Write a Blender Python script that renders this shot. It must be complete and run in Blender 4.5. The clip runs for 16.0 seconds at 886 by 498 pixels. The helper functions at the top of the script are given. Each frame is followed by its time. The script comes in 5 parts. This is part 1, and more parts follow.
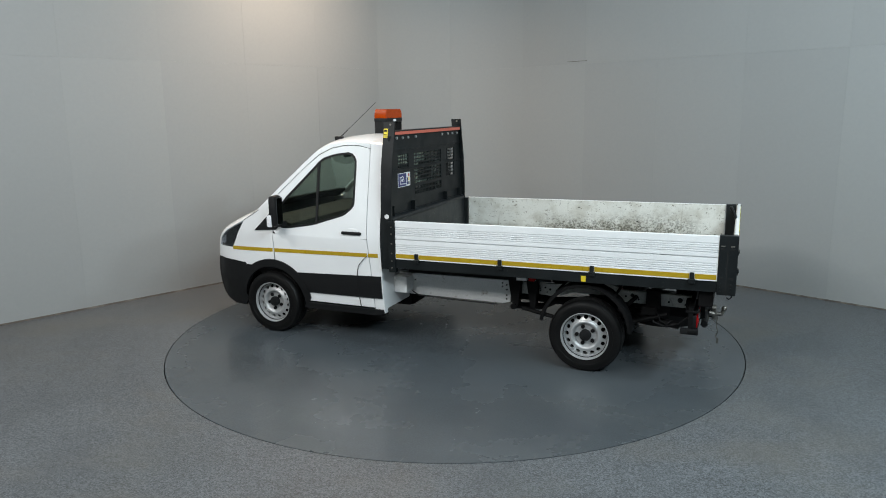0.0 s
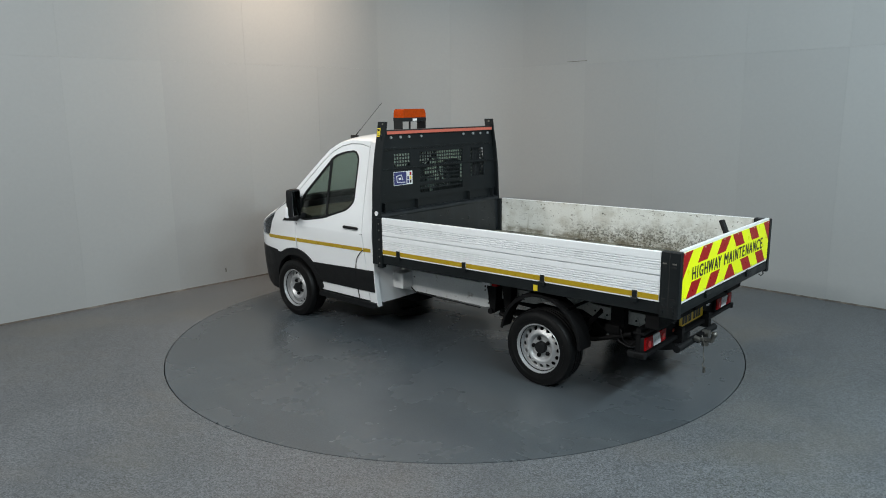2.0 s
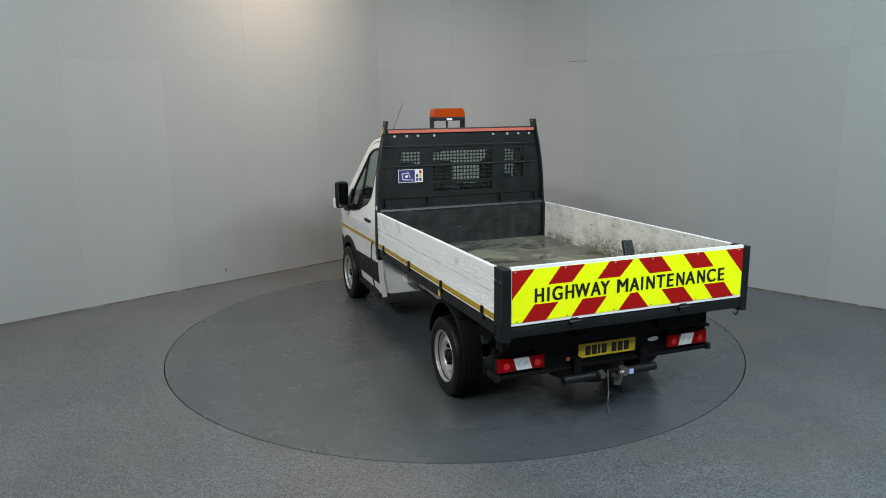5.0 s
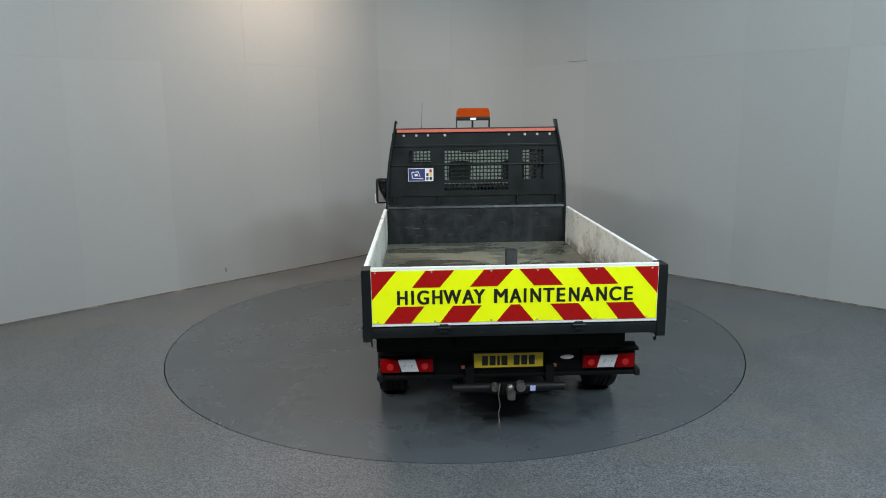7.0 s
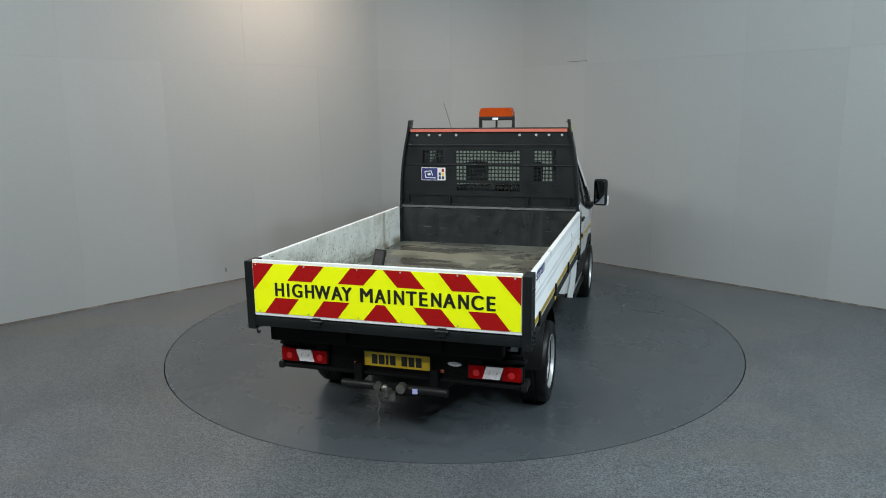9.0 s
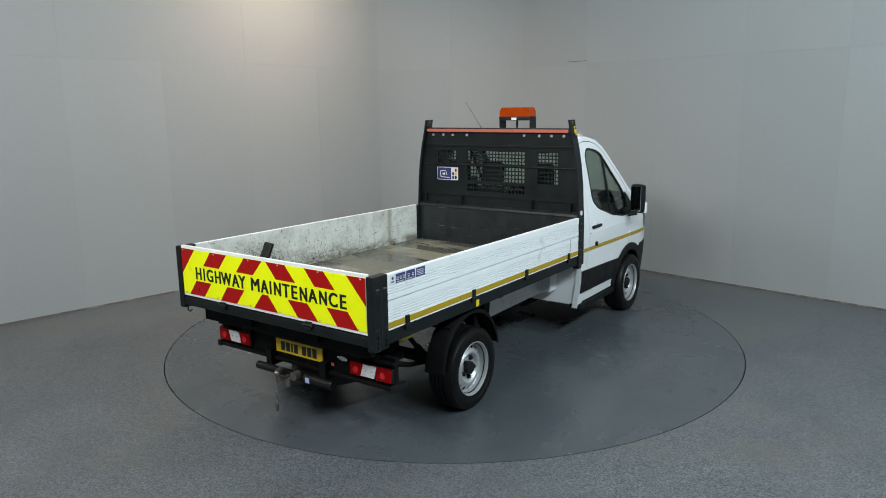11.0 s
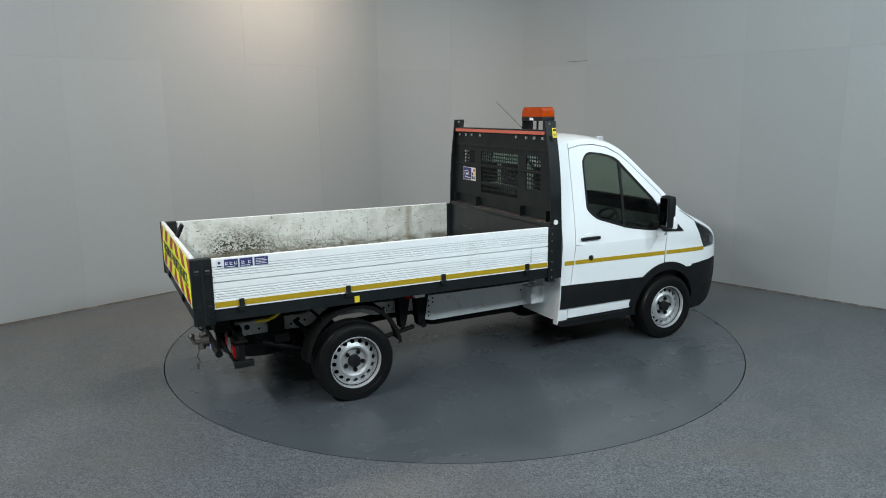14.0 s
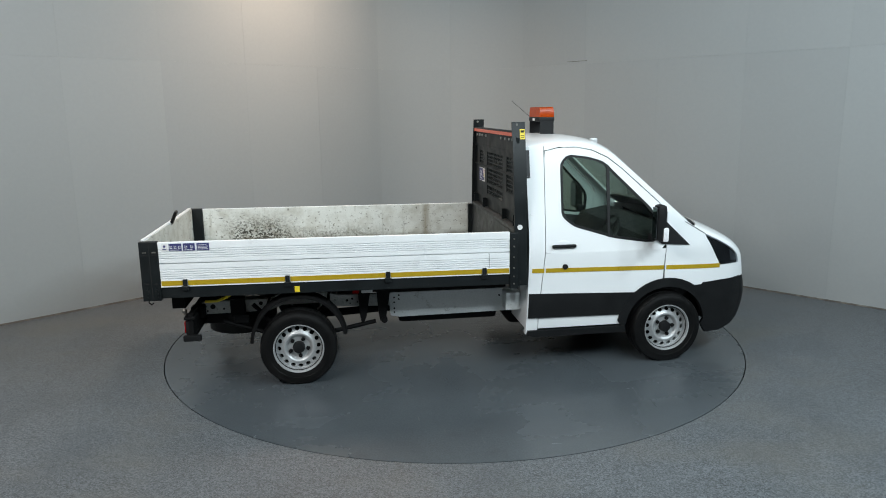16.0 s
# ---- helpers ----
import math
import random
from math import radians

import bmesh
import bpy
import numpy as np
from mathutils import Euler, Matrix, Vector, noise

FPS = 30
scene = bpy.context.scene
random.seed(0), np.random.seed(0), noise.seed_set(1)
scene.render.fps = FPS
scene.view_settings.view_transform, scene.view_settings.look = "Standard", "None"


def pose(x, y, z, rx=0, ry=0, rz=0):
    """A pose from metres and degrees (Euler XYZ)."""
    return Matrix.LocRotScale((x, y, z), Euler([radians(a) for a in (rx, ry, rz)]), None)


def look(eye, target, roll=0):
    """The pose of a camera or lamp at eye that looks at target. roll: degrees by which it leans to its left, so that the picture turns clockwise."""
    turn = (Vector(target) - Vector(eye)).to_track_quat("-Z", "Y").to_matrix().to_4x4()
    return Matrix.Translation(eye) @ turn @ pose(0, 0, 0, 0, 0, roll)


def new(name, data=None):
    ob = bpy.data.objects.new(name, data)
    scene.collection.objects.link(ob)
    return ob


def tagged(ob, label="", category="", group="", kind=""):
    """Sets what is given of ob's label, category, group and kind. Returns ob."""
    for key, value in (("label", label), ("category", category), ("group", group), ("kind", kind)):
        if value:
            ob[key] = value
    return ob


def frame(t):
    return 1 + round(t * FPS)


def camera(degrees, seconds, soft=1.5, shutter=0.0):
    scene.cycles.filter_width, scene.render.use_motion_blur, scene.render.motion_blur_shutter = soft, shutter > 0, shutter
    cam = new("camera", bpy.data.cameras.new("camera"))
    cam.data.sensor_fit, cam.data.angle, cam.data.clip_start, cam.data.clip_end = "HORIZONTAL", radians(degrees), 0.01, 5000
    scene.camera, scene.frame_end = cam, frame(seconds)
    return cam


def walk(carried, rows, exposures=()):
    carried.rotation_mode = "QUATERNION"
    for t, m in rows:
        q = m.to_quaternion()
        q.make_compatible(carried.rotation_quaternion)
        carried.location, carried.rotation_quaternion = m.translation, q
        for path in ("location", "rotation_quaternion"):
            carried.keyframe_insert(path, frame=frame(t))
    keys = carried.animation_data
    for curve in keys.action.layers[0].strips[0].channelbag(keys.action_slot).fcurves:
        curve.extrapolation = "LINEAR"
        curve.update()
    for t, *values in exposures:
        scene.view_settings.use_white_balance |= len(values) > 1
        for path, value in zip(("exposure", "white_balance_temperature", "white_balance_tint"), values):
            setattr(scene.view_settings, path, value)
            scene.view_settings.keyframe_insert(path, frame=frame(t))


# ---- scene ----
cam = camera(64.59, 16.0, soft=1.0)
EYE = Vector((0.0, -7.564, 2.439))
AIM = EYE + Vector((-0.01301, 0.98065, -0.19538))
walk(cam, [(0.0, look(EYE, AIM, -0.722)), (16.0, look(EYE, AIM, -0.722))])

# ---- light ----
world = bpy.data.worlds.new("world")
scene.world = world
world.use_nodes = True
world.node_tree.nodes["Background"].inputs[0].default_value = (0.6, 0.7, 0.8, 1)
world.node_tree.nodes["Background"].inputs[1].default_value = 0.02
scene.view_settings.exposure = 0.0


def lamp(name, eye, target, watts, size, colour):
    data = bpy.data.lights.new(name, "AREA")
    data.shape, data.size, data.size_y = "RECTANGLE", size[0], size[1]
    data.energy, data.color = watts, colour
    ob = new(name, data)
    ob.matrix_world = look(eye, target)
    return ob


lamp("ceiling_lamp", (-1.65, 2.05, 5.5), (-1.85, 2.35, 0), 99, (1.0, 1.0), (1.0, 0.74, 0.54)).data.spread = radians(140)
# two rows of ceiling tubes on either side of the camera
for x, y, watts in ((-3.3, -7.1, 120), (-4.0, -5.9, 96), (-4.5, -4.6, 80), (-5.8, -2.6, 72)):
    lamp("tube_lamp", (x, y, 5.4), (0, 0.0, 0.9), watts, (0.7, 0.4), (0.98, 0.98, 0.965))
for x, y, watts in ((2.1, -7.4, 134), (3.4, -6.1, 124), (4.5, -5.0, 120), (5.7, -3.2, 138)):
    lamp("tube_lamp", (x, y, 5.4), (0, 0.0, 0.9), watts, (0.7, 0.4), (0.80, 0.94, 1.0))
lamp("overhead_lamp", (0.2, -0.6, 5.5), (0.2, -0.6, 0), 45, (2.0, 2.0), (0.90, 0.97, 1.0))


# ---- materials ----
def mat(name, colour, rough=0.5, metal=0.0, vary=0.12, scale=6.0, fine=120.0, bump=0.05, dirt=None, dirt_at=0.6, coat=0.0, rough_vary=0.1, spec=0.5):
    """A surface with colour variation at two scales, roughness variation, fine relief and optional stains."""
    m = bpy.data.materials.new(name)
    m.use_nodes = True
    t = m.node_tree
    n, l = t.nodes, t.links
    b = n["Principled BSDF"]
    co = n.new("ShaderNodeTexCoord")
    big, small = n.new("ShaderNodeTexNoise"), n.new("ShaderNodeTexNoise")
    big.inputs["Scale"].default_value, big.inputs["Detail"].default_value = scale, 5
    small.inputs["Scale"].default_value, small.inputs["Detail"].default_value = fine, 3
    for q in (big, small):
        l.new(co.outputs["Object"], q.inputs["Vector"])
    add = n.new("ShaderNodeMath")
    add.operation = "ADD"
    l.new(big.outputs["Fac"], add.inputs[0])
    l.new(small.outputs["Fac"], add.inputs[1])
    mr = n.new("ShaderNodeMapRange")
    mr.inputs[1].default_value, mr.inputs[2].default_value = 0.6, 1.4
    mr.inputs[3].default_value, mr.inputs[4].default_value = 1 - vary, 1 + vary
    l.new(add.outputs[0], mr.inputs[0])
    mul = n.new("ShaderNodeVectorMath")
    mul.operation = "SCALE"
    mul.inputs[0].default_value = colour
    l.new(mr.outputs[0], mul.inputs["Scale"])
    out = mul.outputs[0]
    if dirt:
        d = n.new("ShaderNodeTexNoise")
        d.inputs["Scale"].default_value, d.inputs["Detail"].default_value, d.inputs["Roughness"].default_value = scale * 1.7, 8, 0.7
        l.new(co.outputs["Object"], d.inputs["Vector"])
        r = n.new("ShaderNodeMapRange")
        r.inputs[1].default_value, r.inputs[2].default_value = dirt_at, dirt_at + 0.16
        l.new(d.outputs["Fac"], r.inputs[0])
        mx = n.new("ShaderNodeMix")
        mx.data_type = "RGBA"
        l.new(r.outputs[0], mx.inputs["Factor"])
        l.new(out, mx.inputs["A"])
        mx.inputs["B"].default_value = (*dirt, 1)
        out = mx.outputs["Result"]
    l.new(out, b.inputs["Base Color"])
    rr = n.new("ShaderNodeMapRange")
    rr.inputs[1].default_value, rr.inputs[2].default_value = 0.3, 0.7
    rr.inputs[3].default_value, rr.inputs[4].default_value = max(0.02, rough - rough_vary), min(1, rough + rough_vary)
    l.new(big.outputs["Fac"], rr.inputs[0])
    l.new(rr.outputs[0], b.inputs["Roughness"])
    b.inputs["Metallic"].default_value = metal
    b.inputs["Specular IOR Level"].default_value = spec
    b.inputs["Coat Weight"].default_value = coat
    b.inputs["Coat Roughness"].default_value = 0.06
    if bump:
        bp = n.new("ShaderNodeBump")
        bp.inputs["Strength"].default_value, bp.inputs["Distance"].default_value = bump, 0.004
        l.new(small.outputs["Fac"], bp.inputs["Height"])
        l.new(bp.outputs[0], b.inputs["Normal"])
    return m


def layer(m, colour, size, detail, lo, hi, amount, within=None, warp=0.0, rough=None):
    """Lays patches of one colour over a surface: noise of the given size per axis, cut between lo and hi; within =
    (axis, start, full, fade, end).
    """
    n, l = m.node_tree.nodes, m.node_tree.links
    b, co = n["Principled BSDF"], n["Texture Coordinate"]
    mp, q, r, mx = n.new("ShaderNodeMapping"), n.new("ShaderNodeTexNoise"), n.new("ShaderNodeMapRange"), n.new("ShaderNodeMix")
    mp.inputs["Scale"].default_value = size
    q.inputs["Scale"].default_value, q.inputs["Detail"].default_value, q.inputs["Roughness"].default_value, q.inputs["Distortion"].default_value = 1.0, detail, 0.6, warp
    r.inputs[1].default_value, r.inputs[2].default_value, r.inputs[4].default_value = lo, hi, amount
    mx.data_type = "RGBA"
    l.new(co.outputs["Object"], mp.inputs["Vector"])
    l.new(mp.outputs[0], q.inputs["Vector"])
    l.new(q.outputs["Fac"], r.inputs[0])
    fac = r.outputs[0]
    for axis, a, c, e, f in within or ():
        sep = n.new("ShaderNodeSeparateXYZ")
        l.new(co.outputs["Object"], sep.inputs[0])
        for u, w, g, h in ((a, c, 0, 1), (e, f, 1, 0)):
            k, t = n.new("ShaderNodeMapRange"), n.new("ShaderNodeMath")
            k.interpolation_type, t.operation = "SMOOTHSTEP", "MULTIPLY"
            k.inputs[1].default_value, k.inputs[2].default_value, k.inputs[3].default_value, k.inputs[4].default_value = u, w, g, h
            l.new(sep.outputs[axis], k.inputs[0])
            l.new(fac, t.inputs[0])
            l.new(k.outputs[0], t.inputs[1])
            fac = t.outputs[0]
    l.new(fac, mx.inputs["Factor"])
    l.new(b.inputs["Base Color"].links[0].from_socket, mx.inputs["A"])
    mx.inputs["B"].default_value = (*colour, 1)
    l.new(mx.outputs["Result"], b.inputs["Base Color"])
    if rough is not None:
        rx = n.new("ShaderNodeMix")
        l.new(fac, rx.inputs["Factor"])
        l.new(b.inputs["Roughness"].links[0].from_socket, rx.inputs["A"])
        rx.inputs["B"].default_value = rough
        l.new(rx.outputs["Result"], b.inputs["Roughness"])
    return m


def glass(name, tint, rough=0.01):
    """A tinted pane: clear when faced, mirroring at a glance."""
    m = bpy.data.materials.new(name)
    m.use_nodes = True
    t = m.node_tree
    t.nodes.remove(t.nodes["Principled BSDF"])
    tr, gl, mix = t.nodes.new("ShaderNodeBsdfTransparent"), t.nodes.new("ShaderNodeBsdfGlossy"), t.nodes.new("ShaderNodeMixShader")
    lw, pw, ma = t.nodes.new("ShaderNodeLayerWeight"), t.nodes.new("ShaderNodeMath"), t.nodes.new("ShaderNodeMath")
    tr.inputs[0].default_value = (*tint, 1)
    gl.inputs["Roughness"].default_value = rough
    lw.inputs[0].default_value = 0.5
    pw.operation, ma.operation = "POWER", "MULTIPLY_ADD"
    pw.inputs[1].default_value, ma.inputs[1].default_value, ma.inputs[2].default_value = 4.0, 0.8, 0.04
    t.links.new(lw.outputs["Facing"], pw.inputs[0])
    t.links.new(pw.outputs[0], ma.inputs[0])
    t.links.new(ma.outputs[0], mix.inputs[0])
    t.links.new(tr.outputs[0], mix.inputs[1])
    t.links.new(gl.outputs[0], mix.inputs[2])
    t.links.new(mix.outputs[0], t.nodes["Material Output"].inputs["Surface"])
    return m


def floor_mat(name, base, speck, gloss):
    """Painted concrete with a fine anti-slip grain and faint tracks."""
    m = mat(name, base, rough=gloss, vary=0.22, scale=0.8, fine=70, bump=0.0, rough_vary=0.04)
    t = m.node_tree
    n, l = t.nodes, t.links
    b = n["Principled BSDF"]
    co = n["Texture Coordinate"]
    # cell tones carry the grain, with some of its sparkle painted as colour
    v = n.new("ShaderNodeTexVoronoi")
    v.inputs["Scale"].default_value = 110
    l.new(co.outputs["Object"], v.inputs["Vector"])
    r = n.new("ShaderNodeMapRange")
    r.inputs[1].default_value, r.inputs[2].default_value = 0.12, 0.95
    r.inputs[3].default_value, r.inputs[4].default_value = 1 - speck, 1 + speck
    sep = n.new("ShaderNodeSeparateColor")
    l.new(v.outputs["Color"], sep.inputs[0])
    l.new(sep.outputs[0], r.inputs[0])
    src = b.inputs["Base Color"].links[0].from_socket
    k = n.new("ShaderNodeVectorMath")
    k.operation = "SCALE"
    l.new(src, k.inputs[0])
    l.new(r.outputs[0], k.inputs["Scale"])
    # worn, dusty patches and dull scuffs
    out = k.outputs[0]
    for size, detail, lo, hi, amount, tone in ((0.55, 7, 0.50, 0.68, 0.34, (1.22, 1.16, 1.02)), (1.9, 9, 0.56, 0.80, 0.34, (0.62, 0.61, 0.60)), (5.0, 6, 0.64, 0.80, 0.24, (1.5, 1.65, 1.5))):
        q, mr, mx = n.new("ShaderNodeTexNoise"), n.new("ShaderNodeMapRange"), n.new("ShaderNodeMix")
        q.inputs["Scale"].default_value, q.inputs["Detail"].default_value, q.inputs["Roughness"].default_value = size, detail, 0.62
        mr.inputs[1].default_value, mr.inputs[2].default_value, mr.inputs[4].default_value = lo, hi, amount
        mx.data_type = "RGBA"
        l.new(co.outputs["Object"], q.inputs["Vector"])
        l.new(q.outputs["Fac"], mr.inputs[0])
        l.new(mr.outputs[0], mx.inputs["Factor"])
        l.new(out, mx.inputs["A"])
        mx.inputs["B"].default_value = (*(base[i] * tone[i] for i in range(3)), 1)
        out = mx.outputs["Result"]
    l.new(out, b.inputs["Base Color"])
    bp = n.new("ShaderNodeBump")
    bp.inputs["Strength"].default_value, bp.inputs["Distance"].default_value = speck * 1.2, 0.003
    l.new(v.outputs["Distance"], bp.inputs["Height"])
    l.new(bp.outputs[0], b.inputs["Normal"])
    return m


def grime_mat(name, mould):
    """White paint inside the load bed: mottled, scuffed and chipped, with mould over the stretches (start, full, fade, end, height, strength)."""
    m = mat(name, (0.64, 0.65, 0.61), rough=0.6, vary=0.10, scale=3, fine=60)
    layer(m, (0.36, 0.34, 0.28), (5, 5, 6), 8, 0.46, 0.66, 0.55)
    layer(m, (0.20, 0.18, 0.12), (16, 6, 1.6), 3, 0.60, 0.72, 0.5)
    layer(m, (0.13, 0.12, 0.09), (34, 20, 40), 8, 0.615, 0.66, 0.8)
    for a, c, e, f, top, force in mould:
        area = ((0, a, c, e, f), (2, 0.5, 0.6, 1.0, top))
        layer(m, (0.17, 0.155, 0.105), (7, 6, 9), 9, 0.34, 0.62, 0.75 * force, area)
        layer(m, (0.035, 0.032, 0.022), (48, 30, 56), 8, 0.475, 0.56, 1.0 * force, area)
    layer(m, (0.12, 0.105, 0.065), (6, 6, 12), 7, 0.36, 0.58, 0.85, ((2, 0.5, 0.6, 0.965, 1.05),))
    layer(m, (0.028, 0.026, 0.022), (15, 9, 21), 4, 0.675, 0.70, 0.95)
    layer(m, (0.04, 0.036, 0.03), (9, 9, 55), 4, 0.66, 0.70, 0.85)
    return m


WALL = mat("painted_board", (0.30, 0.316, 0.318), rough=0.62, vary=0.025, scale=0.9, fine=25, bump=0.02, spec=0.3)
wt = WALL.node_tree
oi, wr, wk = wt.nodes.new("ShaderNodeObjectInfo"), wt.nodes.new("ShaderNodeMapRange"), wt.nodes.new("ShaderNodeVectorMath")
wr.inputs[3].default_value, wr.inputs[4].default_value, wk.operation = 0.97, 1.03, "SCALE"
wt.links.new(oi.outputs["Random"], wr.inputs[0])
wt.links.new(wt.nodes["Principled BSDF"].inputs["Base Color"].links[0].from_socket, wk.inputs[0])
wt.links.new(wr.outputs[0], wk.inputs["Scale"])
wt.links.new(wk.outputs[0], wt.nodes["Principled BSDF"].inputs["Base Color"])
FLOOR = floor_mat("floor_paint", (0.098, 0.109, 0.118), 0.48, 0.44)
layer(FLOOR, (0.125, 0.118, 0.100), (0.5, 0.9, 1), 6, 0.50, 0.66, 0.40)
layer(FLOOR, (0.062, 0.070, 0.079), (0.9, 0.6, 1), 7, 0.52, 0.66, 0.40)
layer(FLOOR, (0.045, 0.045, 0.045), (4, 6, 1), 8, 0.66, 0.78, 0.55)
# tiny pale specks: glints on the grit, painted into the colour
layer(FLOOR, (0.34, 0.36, 0.38), (160, 160, 1), 2, 0.70, 0.74, 0.8)
TABLE = floor_mat("turntable_paint", (0.065, 0.077, 0.086), 0.05, 0.27)
TABLE.node_tree.nodes["Principled BSDF"].inputs["Specular IOR Level"].default_value = 0.65
layer(TABLE, (0.086, 0.096, 0.104), (1.2, 0.5, 1), 6, 0.46, 0.72, 0.45, warp=0.5, rough=0.34)
layer(TABLE, (0.048, 0.056, 0.063), (0.7, 1.4, 1), 7, 0.48, 0.72, 0.5, warp=0.4, rough=0.22)
layer(TABLE, (0.022, 0.022, 0.022), (1.7, 2.3, 1), 7, 0.60, 0.85, 0.4)
layer(TABLE, (0.13, 0.135, 0.135), (22, 2.5, 1), 5, 0.67, 0.71, 0.35)
CEIL = mat("ceiling_paint", (0.2, 0.2, 0.2), rough=0.9, vary=0.05)
SEAL = mat("dirty_sealant", (0.075, 0.066, 0.055), rough=0.8, vary=0.35, scale=3, fine=40, bump=0.1, dirt=(0.20, 0.19, 0.17), dirt_at=0.50)
GAP = mat("dark_gap", (0.012, 0.012, 0.012), rough=0.9)
WHITE = mat("white_paint", (0.82, 0.84, 0.85), rough=0.22, vary=0.02, scale=3, fine=300, bump=0.0, coat=0.5, rough_vary=0.04)
ALU = mat("white_aluminium", (0.80, 0.82, 0.83), rough=0.36, vary=0.05, scale=5, fine=80, bump=0.02, dirt=(0.50, 0.49, 0.45), dirt_at=0.66)
PLASTIC = mat("black_plastic", (0.0065, 0.007, 0.0077), spec=0.28, rough=0.55, vary=0.2, scale=7, fine=500, bump=0.08)
SLATE = mat("slate_steel_paint", (0.0070, 0.0094, 0.0104), spec=0.3, rough=0.45, vary=0.22, scale=5, fine=90, bump=0.05, dirt=(0.06, 0.06, 0.06), dirt_at=0.66)
SCRAPED = mat("scraped_dark_steel", (0.0095, 0.012, 0.0135), rough=0.36, vary=0.35, scale=9, fine=60, bump=0.1, dirt=(0.045, 0.047, 0.048), dirt_at=0.64)
# upright paler streaks paint the board's glossy reflections; the scratches follow
layer(SCRAPED, (0.030, 0.034, 0.038), (1, 9, 1.2), 5, 0.50, 0.70, 0.6)
layer(SCRAPED, (0.36, 0.36, 0.35), (1, 3.3, 45), 7, 0.60, 0.66, 0.8, ((2, 1.09, 1.105, 1.115, 1.13),))
layer(SCRAPED, (0.14, 0.14, 0.14), (1, 5, 60), 6, 0.65, 0.70, 0.7)
layer(SLATE, (0.10, 0.10, 0.10), (45, 45, 45), 5, 0.69, 0.73, 0.6)
layer(SLATE, (0.05, 0.053, 0.055), (14, 6, 50), 6, 0.65, 0.73, 0.4)
layer(SLATE, (0.005, 0.006, 0.006), (4, 4, 6), 7, 0.50, 0.70, 0.7)
BLACK = mat("black_steel", (0.004, 0.004, 0.0043), spec=0.15, rough=0.65, vary=0.35, scale=9, fine=70, bump=0.1, dirt=(0.016, 0.013, 0.010), dirt_at=0.62)
RUBBER = mat("tyre_rubber", (0.0022, 0.0022, 0.0023), spec=0.28, rough=0.48, vary=0.25, scale=14, fine=160, bump=0.2)
SILVER = mat("silver_wheel_paint", (0.48, 0.49, 0.495), rough=0.42, metal=0.55, vary=0.03, scale=12, fine=120, bump=0.0)
STEEL = mat("worn_steel", (0.22, 0.21, 0.19), rough=0.42, metal=0.85, vary=0.25, scale=30, fine=150, bump=0.1, dirt=(0.16, 0.09, 0.05), dirt_at=0.62)
FRAME = mat("white_chassis_paint", (0.68, 0.70, 0.70), rough=0.45, vary=0.10, scale=7, fine=60, dirt=(0.20, 0.18, 0.15), dirt_at=0.60)
DULL = mat("grimy_chassis_paint", (0.52, 0.53, 0.51), rough=0.55, vary=0.25, scale=9, fine=60, bump=0.08, dirt=(0.05, 0.045, 0.04), dirt_at=0.57)
YELLOW = mat("ochre_reflective_tape", (0.40, 0.27, 0.010), rough=0.35, vary=0.08, scale=30, fine=400, bump=0.03)
SIGNAL = mat("fluorescent_yellow_film", (0.90, 1.0, 0.006), spec=0.2, rough=0.35, vary=0.03, scale=8, fine=500, bump=0.0)
RED = mat("red_reflective_film", (0.37, 0.007, 0.007), spec=0.2, rough=0.35, vary=0.04, scale=40, fine=500, bump=0.0)
CORAL = mat("faded_red_tape", (0.55, 0.13, 0.085), rough=0.45, vary=0.12, scale=25, fine=300)
INK = mat("black_lettering", (0.010, 0.012, 0.010), rough=0.4, vary=0.05)
LABEL = mat("white_label", (0.72, 0.72, 0.72), rough=0.4, vary=0.05)
LILAC = mat("pale_blue_label", (0.45, 0.48, 0.85), rough=0.35, vary=0.1)
NAVY = mat("blue_label", (0.03, 0.035, 0.14), rough=0.4, vary=0.1)
TAGY = mat("yellow_label", (0.75, 0.58, 0.03), rough=0.4, vary=0.1)
PLATE = mat("yellow_plate", (0.72, 0.50, 0.02), rough=0.35, vary=0.05)
LAMPRED = mat("red_lens", (0.27, 0.002, 0.003), spec=0.1, rough=0.22, vary=0.15, scale=30, fine=300, bump=0, coat=0.0)
BULB = mat("bright_red_lens", (0.62, 0.008, 0.010), rough=0.12, vary=0.1, scale=50, coat=0.6)
LAMPCLR = mat("clear_lens", (0.82, 0.82, 0.84), rough=0.10, metal=0.0, vary=0.2, scale=60, fine=300, coat=0.6)
AMBER = mat("amber_lens", (0.33, 0.040, 0.0007), spec=0.2, rough=0.24, rough_vary=0.04, vary=0.22, scale=14, fine=60, bump=0, coat=0.0)
CHROME = mat("chrome", (0.75, 0.75, 0.76), rough=0.08, metal=1.0, vary=0.05)
MIRROR = mat("mirror_glass", (0.32, 0.33, 0.35), rough=0.02, metal=1.0, vary=0.01, rough_vary=0.01, bump=0)
SEAT = mat("grey_seat_fabric", (0.035, 0.036, 0.04), rough=0.9, vary=0.2, scale=20, fine=400, bump=0.2)
TRIM = mat("dark_cab_trim", (0.028, 0.028, 0.030), rough=0.6, vary=0.15, scale=12, fine=300, bump=0.08)
BED = mat("stained_bed_plate", (0.112, 0.114, 0.090), rough=0.42, vary=0.3, scale=2.0, fine=40, bump=0.10, rough_vary=0.08)
layer(BED, (0.215, 0.212, 0.160), (1.3, 0.75, 1), 4, 0.50, 0.53, 0.75, warp=1.2)
layer(BED, (0.045, 0.043, 0.036), (2.2, 1.0, 1), 5, 0.52, 0.56, 0.75, warp=0.8, rough=0.16)
